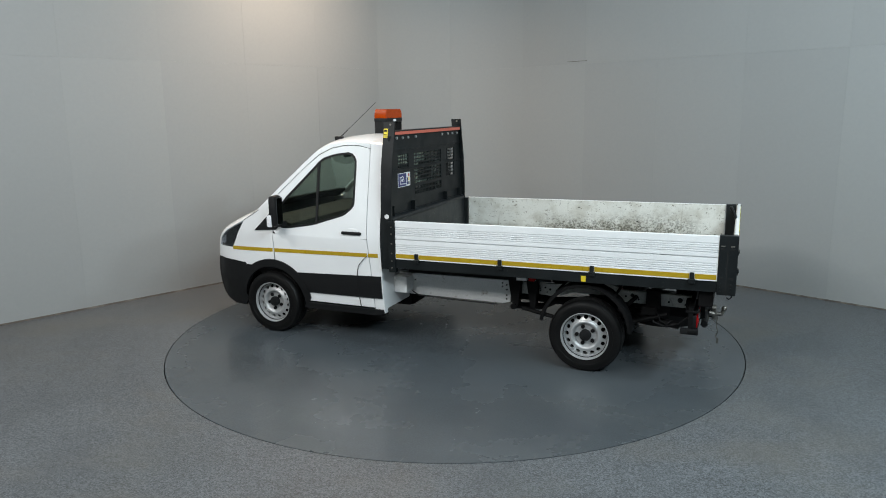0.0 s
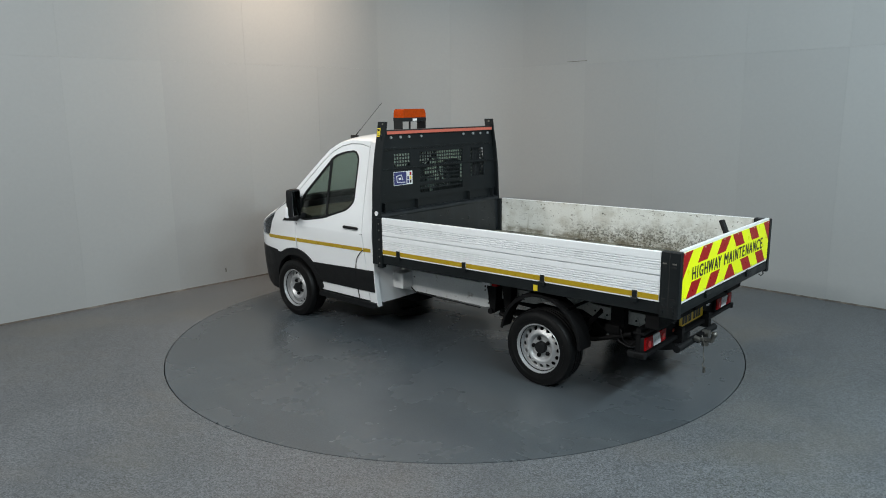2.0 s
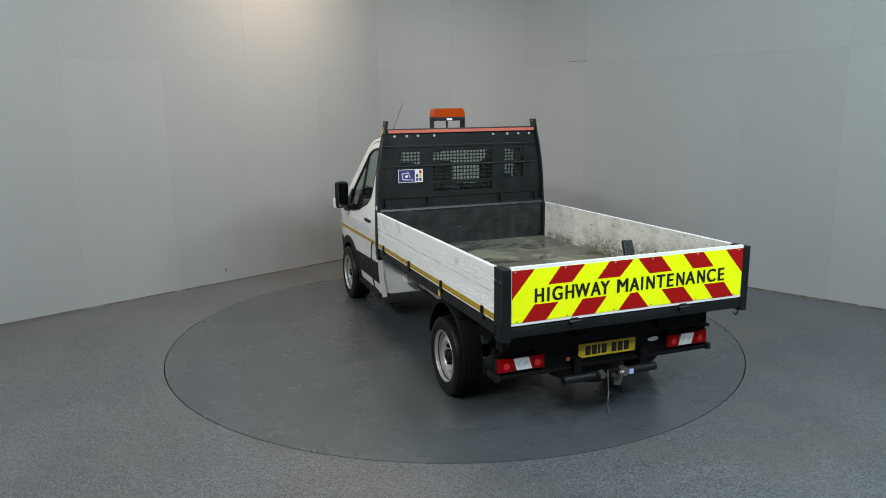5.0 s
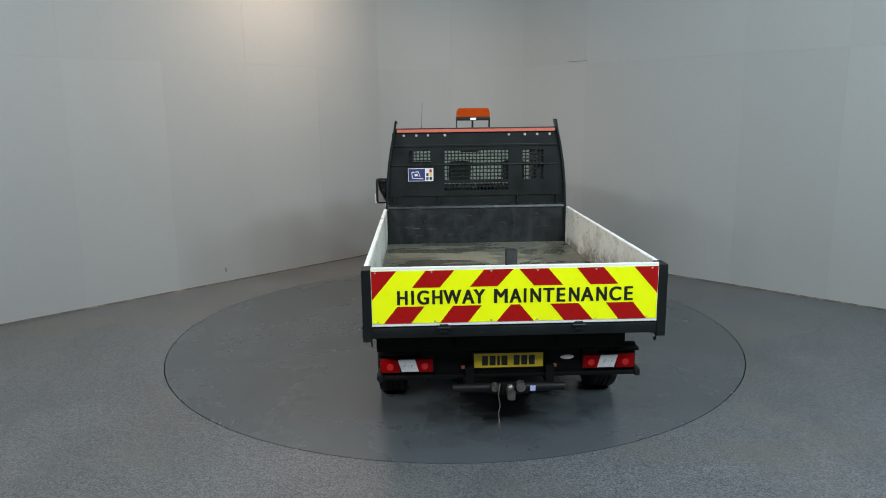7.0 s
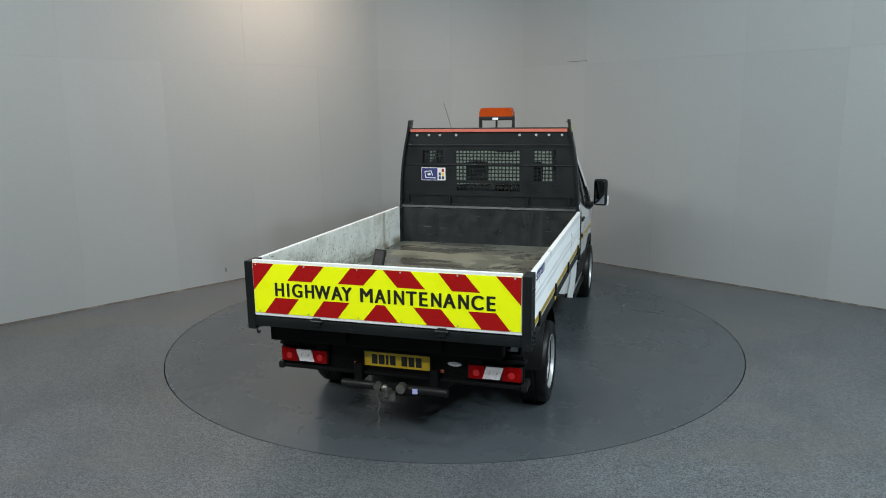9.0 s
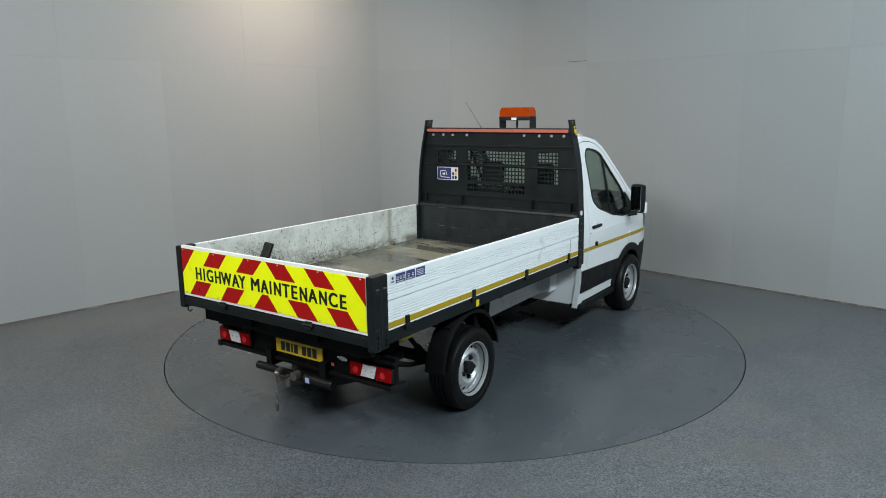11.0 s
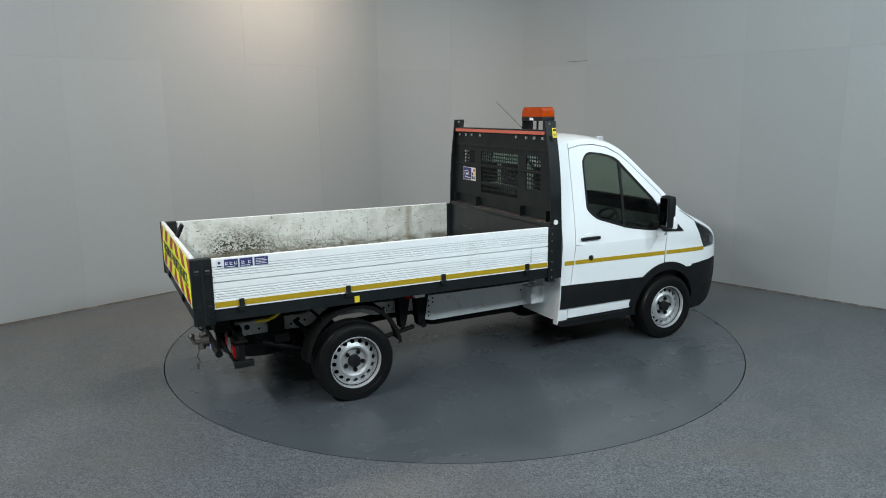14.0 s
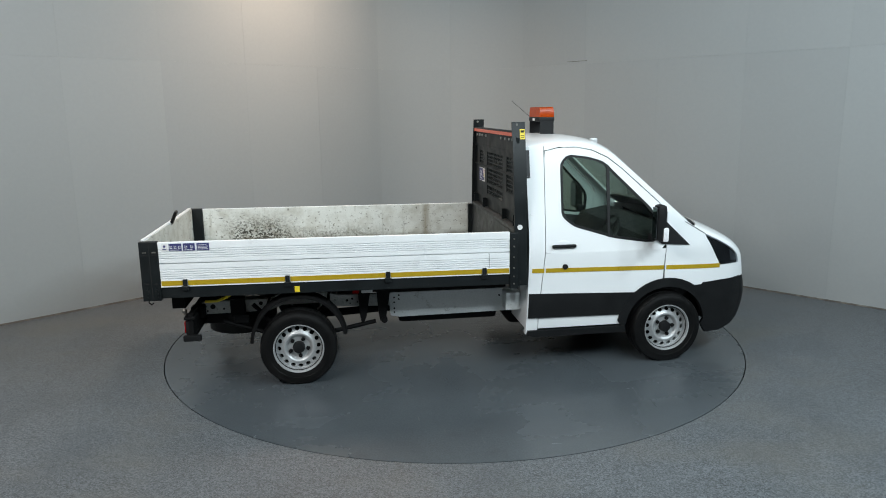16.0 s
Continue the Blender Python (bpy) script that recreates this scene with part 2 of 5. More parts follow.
layer(BED, (0.30, 0.28, 0.22), (9, 3, 1), 6, 0.64, 0.68, 0.6)
layer(BED, (0.035, 0.032, 0.024), (26, 26, 1), 6, 0.62, 0.68, 0.7)
INNER_LEFT = grime_mat("mouldy_white_paint", ((-1.0, -0.65, -0.45, 0.05, 1.36, 1.3), (-0.5, 0.0, 0.3, 1.3, 1.15, 0.6)))
layer(INNER_LEFT, (0.20, 0.16, 0.09), (20, 5, 3), 5, 0.30, 0.55, 0.6, ((0, 1.36, 1.42, 1.44, 1.50),))
INNER_RIGHT = grime_mat("streaked_white_paint", ((-1.0, -0.6, -0.2, 0.35, 1.30, 0.75), (-0.4, 0.2, 0.7, 1.2, 1.22, 0.8)))
GLASS = glass("green_tinted_glass", (0.90, 0.95, 0.92))
SIDEGL = glass("dark_green_side_glass", (0.76, 0.83, 0.79))
HEADGL = glass("headlamp_cover", (0.8, 0.82, 0.85))


# ---- mesh helpers ----
def part(name, bm, material, parent=None, label="", smooth=False, m=None):
    me = bpy.data.meshes.new(name)
    bmesh.ops.recalc_face_normals(bm, faces=bm.faces)
    if smooth:
        for f in bm.faces:
            f.smooth = True
        for e in bm.edges:
            if len(e.link_faces) == 2 and e.calc_face_angle(0) > 0.6:
                e.smooth = False
    bm.to_mesh(me)
    bm.free()
    me.materials.append(material)
    ob = new(name, me)
    if parent:
        ob.parent = parent
    if m is not None:
        ob.matrix_basis = m
    if label:
        ob["label"] = label
    return ob


def again(ob, parent, m):
    """One more object on the same mesh."""
    c = new(ob.name.split(".")[0], ob.data)
    c.parent, c.matrix_basis = parent, m
    return c


def bx(bm, x0, x1, y0, y1, z0, z1, bev=0.0, m=None):
    r = bmesh.ops.create_cube(bm, size=1.0)
    vs = r["verts"]
    for v in vs:
        v.co = Vector(((x0 + x1) / 2 + v.co.x * (x1 - x0), (y0 + y1) / 2 + v.co.y * (y1 - y0), (z0 + z1) / 2 + v.co.z * (z1 - z0)))
    if bev:
        es = list({e for v in vs for e in v.link_edges})
        k = bmesh.ops.bevel(bm, geom=es, offset=bev, segments=2, profile=0.6, affect="EDGES")
        vs = list({v for f in k["faces"] for v in f.verts} | {v for v in vs if v.is_valid})
    if m is not None:
        for v in vs:
            v.co = m @ v.co
    return bm


def box(x0, x1, y0, y1, z0, z1, bev=0.0):
    return bx(bmesh.new(), x0, x1, y0, y1, z0, z1, bev)


def rod(bm, p, q, r, seg=12, r2=None):
    p, q = Vector(p), Vector(q)
    k = bmesh.ops.create_cone(bm, cap_ends=True, segments=seg, radius1=r, radius2=r if r2 is None else r2, depth=(q - p).length)
    rot = (q - p).to_track_quat("Z", "Y").to_matrix().to_4x4()
    for v in k["verts"]:
        v.co = Matrix.Translation((p + q) / 2) @ rot @ v.co
    return bm


def tube(pts, r, seg=8):
    """A bent pipe through the points."""
    bm = bmesh.new()
    pts = [Vector(p) for p in pts]
    rings = []
    for i, p in enumerate(pts):
        d = (pts[min(i + 1, len(pts) - 1)] - pts[max(i - 1, 0)]).normalized()
        a = d.orthogonal().normalized() if not rings else (rings[-1][1] - d * rings[-1][1].dot(d)).normalized()
        b = d.cross(a)
        rings.append(([bm.verts.new(p + r * (math.cos(k * math.tau / seg) * a + math.sin(k * math.tau / seg) * b)) for k in range(seg)], a))
    for (u, _), (w, _) in zip(rings, rings[1:]):
        for k in range(seg):
            bm.faces.new((u[k], u[(k + 1) % seg], w[(k + 1) % seg], w[k]))
    bm.faces.new(rings[0][0])
    bm.faces.new(rings[-1][0])
    return bm


def lathe(bm, profile, seg=48, cx=0.0, cz=0.0):
    """Turns (radius, y) about the y axis through (cx, cz)."""
    rings = [[bm.verts.new((cx + r * math.cos(k * math.tau / seg), y, cz + r * math.sin(k * math.tau / seg))) for k in range(seg)] for r, y in profile]
    for u, w in zip(rings, rings[1:]):
        for k in range(seg):
            bm.faces.new((u[k], u[(k + 1) % seg], w[(k + 1) % seg], w[k]))
    return bm


def prism(poly, y0, y1, bm=None):
    """A polygon in (x, z) given depth along y."""
    bm = bm or bmesh.new()
    a = [bm.verts.new((x, y0, z)) for x, z in poly]
    b = [bm.verts.new((x, y1, z)) for x, z in poly]
    bm.faces.new(a)
    bm.faces.new(b[::-1])
    for i in range(len(a)):
        j = (i + 1) % len(a)
        bm.faces.new((a[i], a[j], b[j], b[i]))
    return bm


def slab(poly, x0, x1, bm=None):
    """A polygon in (y, z) given depth along x."""
    bm = bm or bmesh.new()
    a = [bm.verts.new((x0, y, z)) for y, z in poly]
    b = [bm.verts.new((x1, y, z)) for y, z in poly]
    bm.faces.new(a)
    bm.faces.new(b[::-1])
    for i in range(len(a)):
        j = (i + 1) % len(a)
        bm.faces.new((a[i], a[j], b[j], b[i]))
    return bm


# ---- the studio ----
R_TABLE = 3.0275


def corner_path():
    """The wall's inner line: straight run, rounded corner, straight run, as (x, y)."""
    k = math.sqrt(0.5)
    pts = []
    for i in range(9, 0, -1):
        pts.append((-1.2 - 1.22 * i * k, 4.45 - 1.22 * i * k))
    for i in range(13):
        a = radians(135 - 90 * i / 12)
        pts.append((1.7 * math.cos(a), 3.248 + 1.7 * math.sin(a)))
    for i in range(1, 10):
        pts.append((1.2 + 1.22 * i * 0.7232, 4.45 - 1.22 * i * 0.6907))
    return pts


def studio():
    H = 5.6
    path = corner_path()
    # floor with a round pit for the turntable
    bm = bmesh.new()
    n = 160
    ins, low, outs = [], [], []
    for i in range(n):
        a = i * math.tau / n
        c, s = math.cos(a), math.sin(a)
        ins.append(bm.verts.new((3.0370 * c, 3.0370 * s, 0)))
        low.append(bm.verts.new((3.0370 * c, 3.0370 * s, -0.12)))
        k = 17.0 / max(abs(c), abs(s))
        outs.append(bm.verts.new((k * c, k * s, 0)))
    for i in range(n):
        j = (i + 1) % n
        bm.faces.new((ins[i], ins[j], outs[j], outs[i]))
        bm.faces.new((low[i], low[j], ins[j], ins[i]))
    fl = part("floor", bm, FLOOR)
    tagged(fl, "grey painted floor with a fine gritty anti-slip grain", "floor", kind="structure")
    bm = bmesh.new()
    rod(bm, (0, 0, -0.16), (0, 0, -0.12), 3.2, 96)
    tagged(part("turntable_pit", bm, GAP), "dark pit floor under the turntable", "floor", kind="structure")
    # walls as boards with open joints on a dark backing
    walls = {}
    for nm in ("wall_west", "wall_corner", "wall_east"):
        walls[nm] = new(nm)
        tagged(walls[nm], "matt grey painted studio wall of tall boards", "wall", kind="structure")
    z_rows = [(0.0, 3.105), (3.106, H)]
    rnd = random.Random(4)

    def board(parent, pts, z0, z1):
        bm = bmesh.new()
        cut = 0.0003
        pts = [Vector((*p, 0)) for p in pts]
        d0, d1 = (pts[1] - pts[0]).normalized(), (pts[-1] - pts[-2]).normalized()
        pts[0] = pts[0] + d0 * cut
        pts[-1] = pts[-1] - d1 * cut
        proud = rnd.uniform(0, 0.0015)
        rows = []
        for i, p in enumerate(pts):
            d = (pts[min(i + 1, len(pts) - 1)] - pts[max(i - 1, 0)]).normalized()
            nrm = Vector((d.y, -d.x, 0))
            f, b = p + nrm * proud, p - nrm * 0.014
            rows.append([bm.verts.new((f.x, f.y, z0)), bm.verts.new((f.x, f.y, z1)), bm.verts.new((b.x, b.y, z1)), bm.verts.new((b.x, b.y, z0))])
        for u, w in zip(rows, rows[1:]):
            for k in range(4):
                bm.faces.new((u[k], u[(k + 1) % 4], w[(k + 1) % 4], w[k]))
        bm.faces.new(rows[0])
        bm.faces.new(rows[-1][::-1])
        part("board", bm, WALL, parent, smooth=True)
    segs = [("wall_west", [path[i], path[i + 1]]) for i in range(9)] + [("wall_corner", path[9 + 6 * i:16 + 6 * i]) for i in range(2)] + [("wall_east", [path[i], path[i + 1]]) for i in range(21, 30)]
    for nm, pts in segs:
        for z0, z1 in z_rows:
            board(walls[nm], pts, z0, z1)
    # a dark scrape on one board and a chip low on another
    scrape = Vector((0.7232, -0.6907, 0))
    bm = bmesh.new()
    bx(bm, 0, 0.36, -0.003, 0.003, -0.004, 0.004, 0.0, Matrix.Translation((1.84, 3.838, 3.146)) @ scrape.to_track_quat("X", "Z").to_matrix().to_4x4())
    part("scrape", bm, SEAL, walls["wall_east"], "thin dark scrape")
    bm = bmesh.new()
    bx(bm, -0.008, 0.008, -0.003, 0.003, -0.03, 0.03, 0.002, Matrix.Translation((-3.296, 2.354, 0.185)) @ Vector((-0.7071, -0.7071, 0)).to_track_quat("X", "Z").to_matrix().to_4x4())
    part("chip", bm, SEAL, walls["wall_west"], "small dark chip")
    # dirty sealant where wall meets floor
    bm = bmesh.new()
    line = []
    for i, p in enumerate(path):
        a, c = Vector(path[max(i - 1, 0)]), Vector(path[min(i + 1, len(path) - 1)])
        d = (c - a).normalized()
        w = Vector((d.y, -d.x))
        q = [(Vector(p) + w * 0.0018, 0.0), (Vector(p) + w * 0.013, 0.001), (Vector(p) + w * 0.0095, 0.009), (Vector(p) + w * 0.0018, 0.020)]
        line.append([bm.verts.new((v.x, v.y, z)) for v, z in q])
    for u, w in zip(line, line[1:]):
        for k in range(4):
            bm.faces.new((u[k], u[(k + 1) % 4], w[(k + 1) % 4], w[k]))
    tagged(part("trim", bm, SEAL, smooth=True), "dirty brown sealant along the foot of the walls", "trim", kind="structure")
    # backing and the closing walls behind
    bm = bmesh.new()
    back = []
    for i, p in enumerate(path):
        a, c = Vector(path[max(i - 1, 0)]), Vector(path[min(i + 1, len(path) - 1)])
        d = (c - a).normalized()
        q0, q1 = Vector(p) + Vector((-d.y, d.x)) * 0.0155, Vector(p) + Vector((-d.y, d.x)) * 0.14
        back.append([bm.verts.new((q0.x, q0.y, -0.05)), bm.verts.new((q0.x, q0.y, H)), bm.verts.new((q1.x, q1.y, H)), bm.verts.new((q1.x, q1.y, -0.05))])
    for u, w in zip(back, back[1:]):
        for k in range(4):
            bm.faces.new((u[k], u[(k + 1) % 4], w[(k + 1) % 4], w[k]))
    tagged(part("wall_backing", bm, WALL), "grey backing behind the wall boards", "wall", kind="structure")
    for nm, s in (("wall_south_west", -1), ("wall_south_east", 1)):
        bm = bmesh.new()
        x, y = path[-1][0] * s, path[-1][1]
        a, b = Vector((x, y)), Vector((0, y - abs(x)))
        d = (b - a).normalized()
        nn = Vector((d.y, -d.x)) * (1 if s < 0 else -1)
        q = [a - d * 0.2, b + d * 0.1]
        vs = [bm.verts.new((*(p + nn * k), z)) for z in (-0.05, H) for p, k in ((q[0], 0), (q[1], 0), (q[1], 0.14), (q[0], 0.14))]
        bm.faces.new(vs[:4])
        bm.faces.new(vs[4:])
        for i in range(4):
            j = (i + 1) % 4
            bm.faces.new((vs[i], vs[j], vs[4 + j], vs[4 + i]))
        tagged(part(nm, bm, WALL), "plain grey painted studio wall", "wall", kind="structure")
    tagged(part("ceiling", box(-17, 17, -17, 17, H, H + 0.15), CEIL), "plain grey studio ceiling", "ceiling", kind="structure")


def turntable():
    top = new("turntable")
    tagged(top, "smooth grey painted round turntable set flush in the floor", "turntable")
    bm = bmesh.new()
    rod(bm, (0, 0, -0.03), (0, 0, 0.0), R_TABLE, 160)
    part("deck", bm, TABLE, top)
    bm = bmesh.new()
    n = 160
    rings = [[bm.verts.new((r * math.cos(i * math.tau / n), r * math.sin(i * math.tau / n), z)) for i in range(n)] for r, z in ((R_TABLE - 0.03, -0.03), (R_TABLE - 0.002, -0.03), (R_TABLE - 0.002, -0.10), (R_TABLE - 0.03, -0.10))]
    for k in range(4):
        for i in range(n):
            bm.faces.new((rings[k][i], rings[k][(i + 1) % n], rings[(k + 1) % 4][(i + 1) % n], rings[(k + 1) % 4][i]))
    part("rim", bm, BLACK, top, "black steel rim")
    return top


studio()
table = turntable()

# ---- the truck: x forward from the rear axle, y to its left, z up ----
truck = new("tipper_truck")
truck.empty_display_size = 0.3
tagged(truck, "white dropside tipper truck with single cab and amber beacon", "truck")


def smooth01(a, b, v):
    u = min(1, max(0, (v - a) / (b - a)))
    return u * u * (3 - 2 * u)


def side_y(x, z):
    """Half width of the cab's skin."""
    y = 1.02
    if z > 1.18:
        d = z - 1.18
        y -= 0.235 * d * d / (d + 0.10)
    if z < 0.95:
        y -= 0.045 * ((0.95 - z) / 0.6) ** 2
    y += 0.010 * math.exp(-((z - 1.10) / 0.05) ** 2) - 0.012 * math.exp(-((z - 0.80) / 0.10) ** 2) * smooth01(3.3, 2.6, x)
    if x > 3.4:
        u = min(0.999, (x - 3.4) / 1.2)
        y *= (1 - u ** 4.5) ** 0.36
    return y


def grid_cut(bm, x0, x1, z0, z1, step):
    for ax, a, b in ((0, x0, x1), (2, z0, z1)):
        n = int((b - a) / step)
        for i in range(1, n + 1):
            co, no = [0, 0, 0], [0, 0, 0]
            co[ax], no[ax] = a + i * step, 1
            bmesh.ops.bisect_plane(bm, geom=bm.verts[:] + bm.edges[:] + bm.faces[:], plane_co=co, plane_no=no, dist=1e-5)


def thicken(bm, s, off, thick):
    """Lays a flat (x, z) sheet on the cab's side s and gives it depth."""
    base = bm.faces[:]
    for v in bm.verts:
        v.co.y = 0
    r = bmesh.ops.extrude_face_region(bm, geom=base)
    top = {v for v in r["geom"] if isinstance(v, bmesh.types.BMVert)}
    for v in bm.verts:
        v.co.y = s * (side_y(v.co.x, v.co.z) + (off if v in top else off - thick))
    return bm


def skin(polys, s, off=0.0, thick=0.02, step=0.09, rings=()):
    """Panels on the cab's side: outlines in (x, z); rings are (hole, outline, centre)."""
    bm = bmesh.new()
    for poly in polys:
        bm.faces.new([bm.verts.new((x, 0, z)) for x, z in poly])
    if polys:
        xs, zs = [p[0] for q in polys for p in q], [p[1] for q in polys for p in q]
        grid_cut(bm, min(xs), max(xs), min(zs), max(zs), step)
    for hole, outer, c in rings:
        n = 72
        cols = []
        for i in range(n):
            a = i * math.tau / n
            h, o = ray_poly(hole, c, a), ray_poly(outer, c, a)
            cols.append([bm.verts.new((h[0] + (o[0] - h[0]) * k / 3, 0, h[1] + (o[1] - h[1]) * k / 3)) for k in range(4)])
        for i in range(n):
            u, w = cols[i], cols[(i + 1) % n]
            for k in range(3):
                bm.faces.new((u[k], u[k + 1], w[k + 1], w[k]))
    return thicken(bm, s, off, thick)


def ray_poly(poly, c, a):
    d = (math.cos(a), math.sin(a))
    best = None
    for i in range(len(poly)):
        p, q = poly[i], poly[(i + 1) % len(poly)]
        ex, ez = q[0] - p[0], q[1] - p[1]
        den = d[0] * ez - d[1] * ex
        if abs(den) < 1e-9:
            continue
        t = ((p[0] - c[0]) * ez - (p[1] - c[1]) * ex) / den
        u = ((p[0] - c[0]) * d[1] - (p[1] - c[1]) * d[0]) / den
        if t > 0 and -1e-6 <= u <= 1 + 1e-6 and (best is None or t > best):
            best = t
    return (c[0] + d[0] * best, c[1] + d[1] * best)


def rounded(poly, r=0.04, n=4):
    """Rounds a polygon's corners."""
    out = []
    for i in range(len(poly)):
        a, b, c = (Vector(poly[(i + k) % len(poly)]) for k in (-1, 0, 1))
        ra = min(r, (a - b).length * 0.45)
        rc = min(r, (c - b).length * 0.45)
        p, q = b + (a - b).normalized() * ra, b + (c - b).normalized() * rc
        for k in range(n + 1):
            t = k / n
            out.append(tuple((1 - t) ** 2 * p + 2 * t * (1 - t) * b + t * t * q))
    return out


def arc_pts(cx, cz, r, a0, a1, n):
    return [(cx + r * math.cos(radians(a0 + (a1 - a0) * i / n)), cz + r * math.sin(radians(a0 + (a1 - a0) * i / n))) for i in range(n + 1)]


FX, RX, HUB = 3.504, 0.0, 0.338
# stations over the cab's top: rail (x, z) at the side, crown (x, z) on the centre line
STATIONS = [((2.13, 2.075), (2.13, 2.15)), ((2.35, 2.10), (2.35, 2.175)), ((2.6, 2.105), (2.62, 2.18)), ((2.80, 2.075), (2.85, 2.145)), ((2.96, 2.00), (3.01, 2.07)),
            ((3.10, 1.885), (3.16, 1.935)), ((3.40, 1.61), (3.47, 1.655)), ((3.67, 1.36), (3.79, 1.385)),
            ((3.74, 1.31), (3.90, 1.345)), ((3.90, 1.228), (4.10, 1.262)), ((4.10, 1.128), (4.30, 1.16)), ((4.25, 1.012), (4.43, 1.05)),
            ((4.28, 0.90), (4.48, 0.92)), ((4.30, 0.785), (4.51, 0.785)), ((4.33, 0.60), (4.56, 0.60)), ((4.31, 0.43), (4.53, 0.43)), ((4.235, 0.305), (4.44, 0.295)), ((4.10, 0.243), (4.27, 0.225))]


def catmull(pts, per):
    out = []
    P = [np.array(p, float) for p in pts]
    for i in range(len(P) - 1):
        a, b, c, d = P[max(i - 1, 0)], P[i], P[i + 1], P[min(i + 2, len(P) - 1)]
        for k in range(per):
            t = k / per
            out.append(0.5 * (2 * b + (c - a) * t + (2 * a - 5 * b + 4 * c - d) * t * t + (3 * b - a - 3 * c + d) * t ** 3))
    out.append(P[-1])
    return out


TOP = catmull([(*r, *c) for r, c in STATIONS], 4)


def top_point(st, f):
    """A point on the cab's top at station st; f from -1 (right rail) to 1 (left rail)."""
    xr, zr, xc, zc = st
    yr = side_y(xr, zr)
    g = abs(f)
    h = (1 - g ** 3.2) ** 0.62
    return Vector((xr + (xc - xr) * h, math.copysign(yr * (1 - (1 - g) ** 1.0), f) if g else 0, zr + (zc - zr) * h))


def top_skin(i0, i1, f0=-1.0, f1=1.0, n=36, thick=0.02, lift=0.0):
    """A stretch of the cab's top surface with depth."""
    bm = bmesh.new()
    rows = []
    for st in TOP[i0:i1 + 1]:
        row = []
        for k in range(n + 1):
            u = f0 + (f1 - f0) * k / n
            f = math.copysign(1 - (1 - abs(u)) ** 1.5, u) if f0 < -0.99 and f1 > 0.99 else u
            row.append(bm.verts.new(top_point(st, f)))
        rows.append(row)
    for a, b in zip(rows, rows[1:]):
        for k in range(n):
            bm.faces.new((a[k], a[k + 1], b[k + 1], b[k]))
    bm.normal_update()
    up = sum((f.normal.z + f.normal.x * 0.5 for f in bm.faces))
    if up < 0:
        bmesh.ops.reverse_faces(bm, faces=bm.faces)
        bm.normal_update()
    nv = {v: v.normal.copy() for v in bm.verts}
    r = bmesh.ops.extrude_face_region(bm, geom=bm.faces[:])
    topv = [v for v in r["geom"] if isinstance(v, bmesh.types.BMVert)]
    moved = {}
    for v in topv:
        moved[v] = v.co.copy()
    old = {tuple(round(c, 6) for c in v.co): nv[v] for v in nv if v.is_valid}
    for v in topv:
        nn = old.get(tuple(round(c, 6) for c in v.co), Vector((0, 0, 1)))
        v.co = v.co + nn * lift
    for v in nv:
        if v.is_valid and v not in moved:
            v.co = v.co + nv[v] * (lift - thick)
    return bm


DLO = rounded([(2.445, 1.45), (2.455, 1.94), (2.53, 2.015), (2.73, 1.99), (2.88, 1.945), (3.33, 1.505), (3.40, 1.40), (3.40, 1.19), (3.27, 1.185), (2.95, 1.235), (2.56, 1.355)], 0.045)
DOOR_UP = [(2.285, 1.12), (2.31, 2.045), (2.45, 2.075), (2.62, 2.075), (2.77, 2.045), (2.92, 1.975), (3.06, 1.865), (3.40, 1.555), (3.485, 1.45), (3.475, 1.30), (3.465, 1.12)]


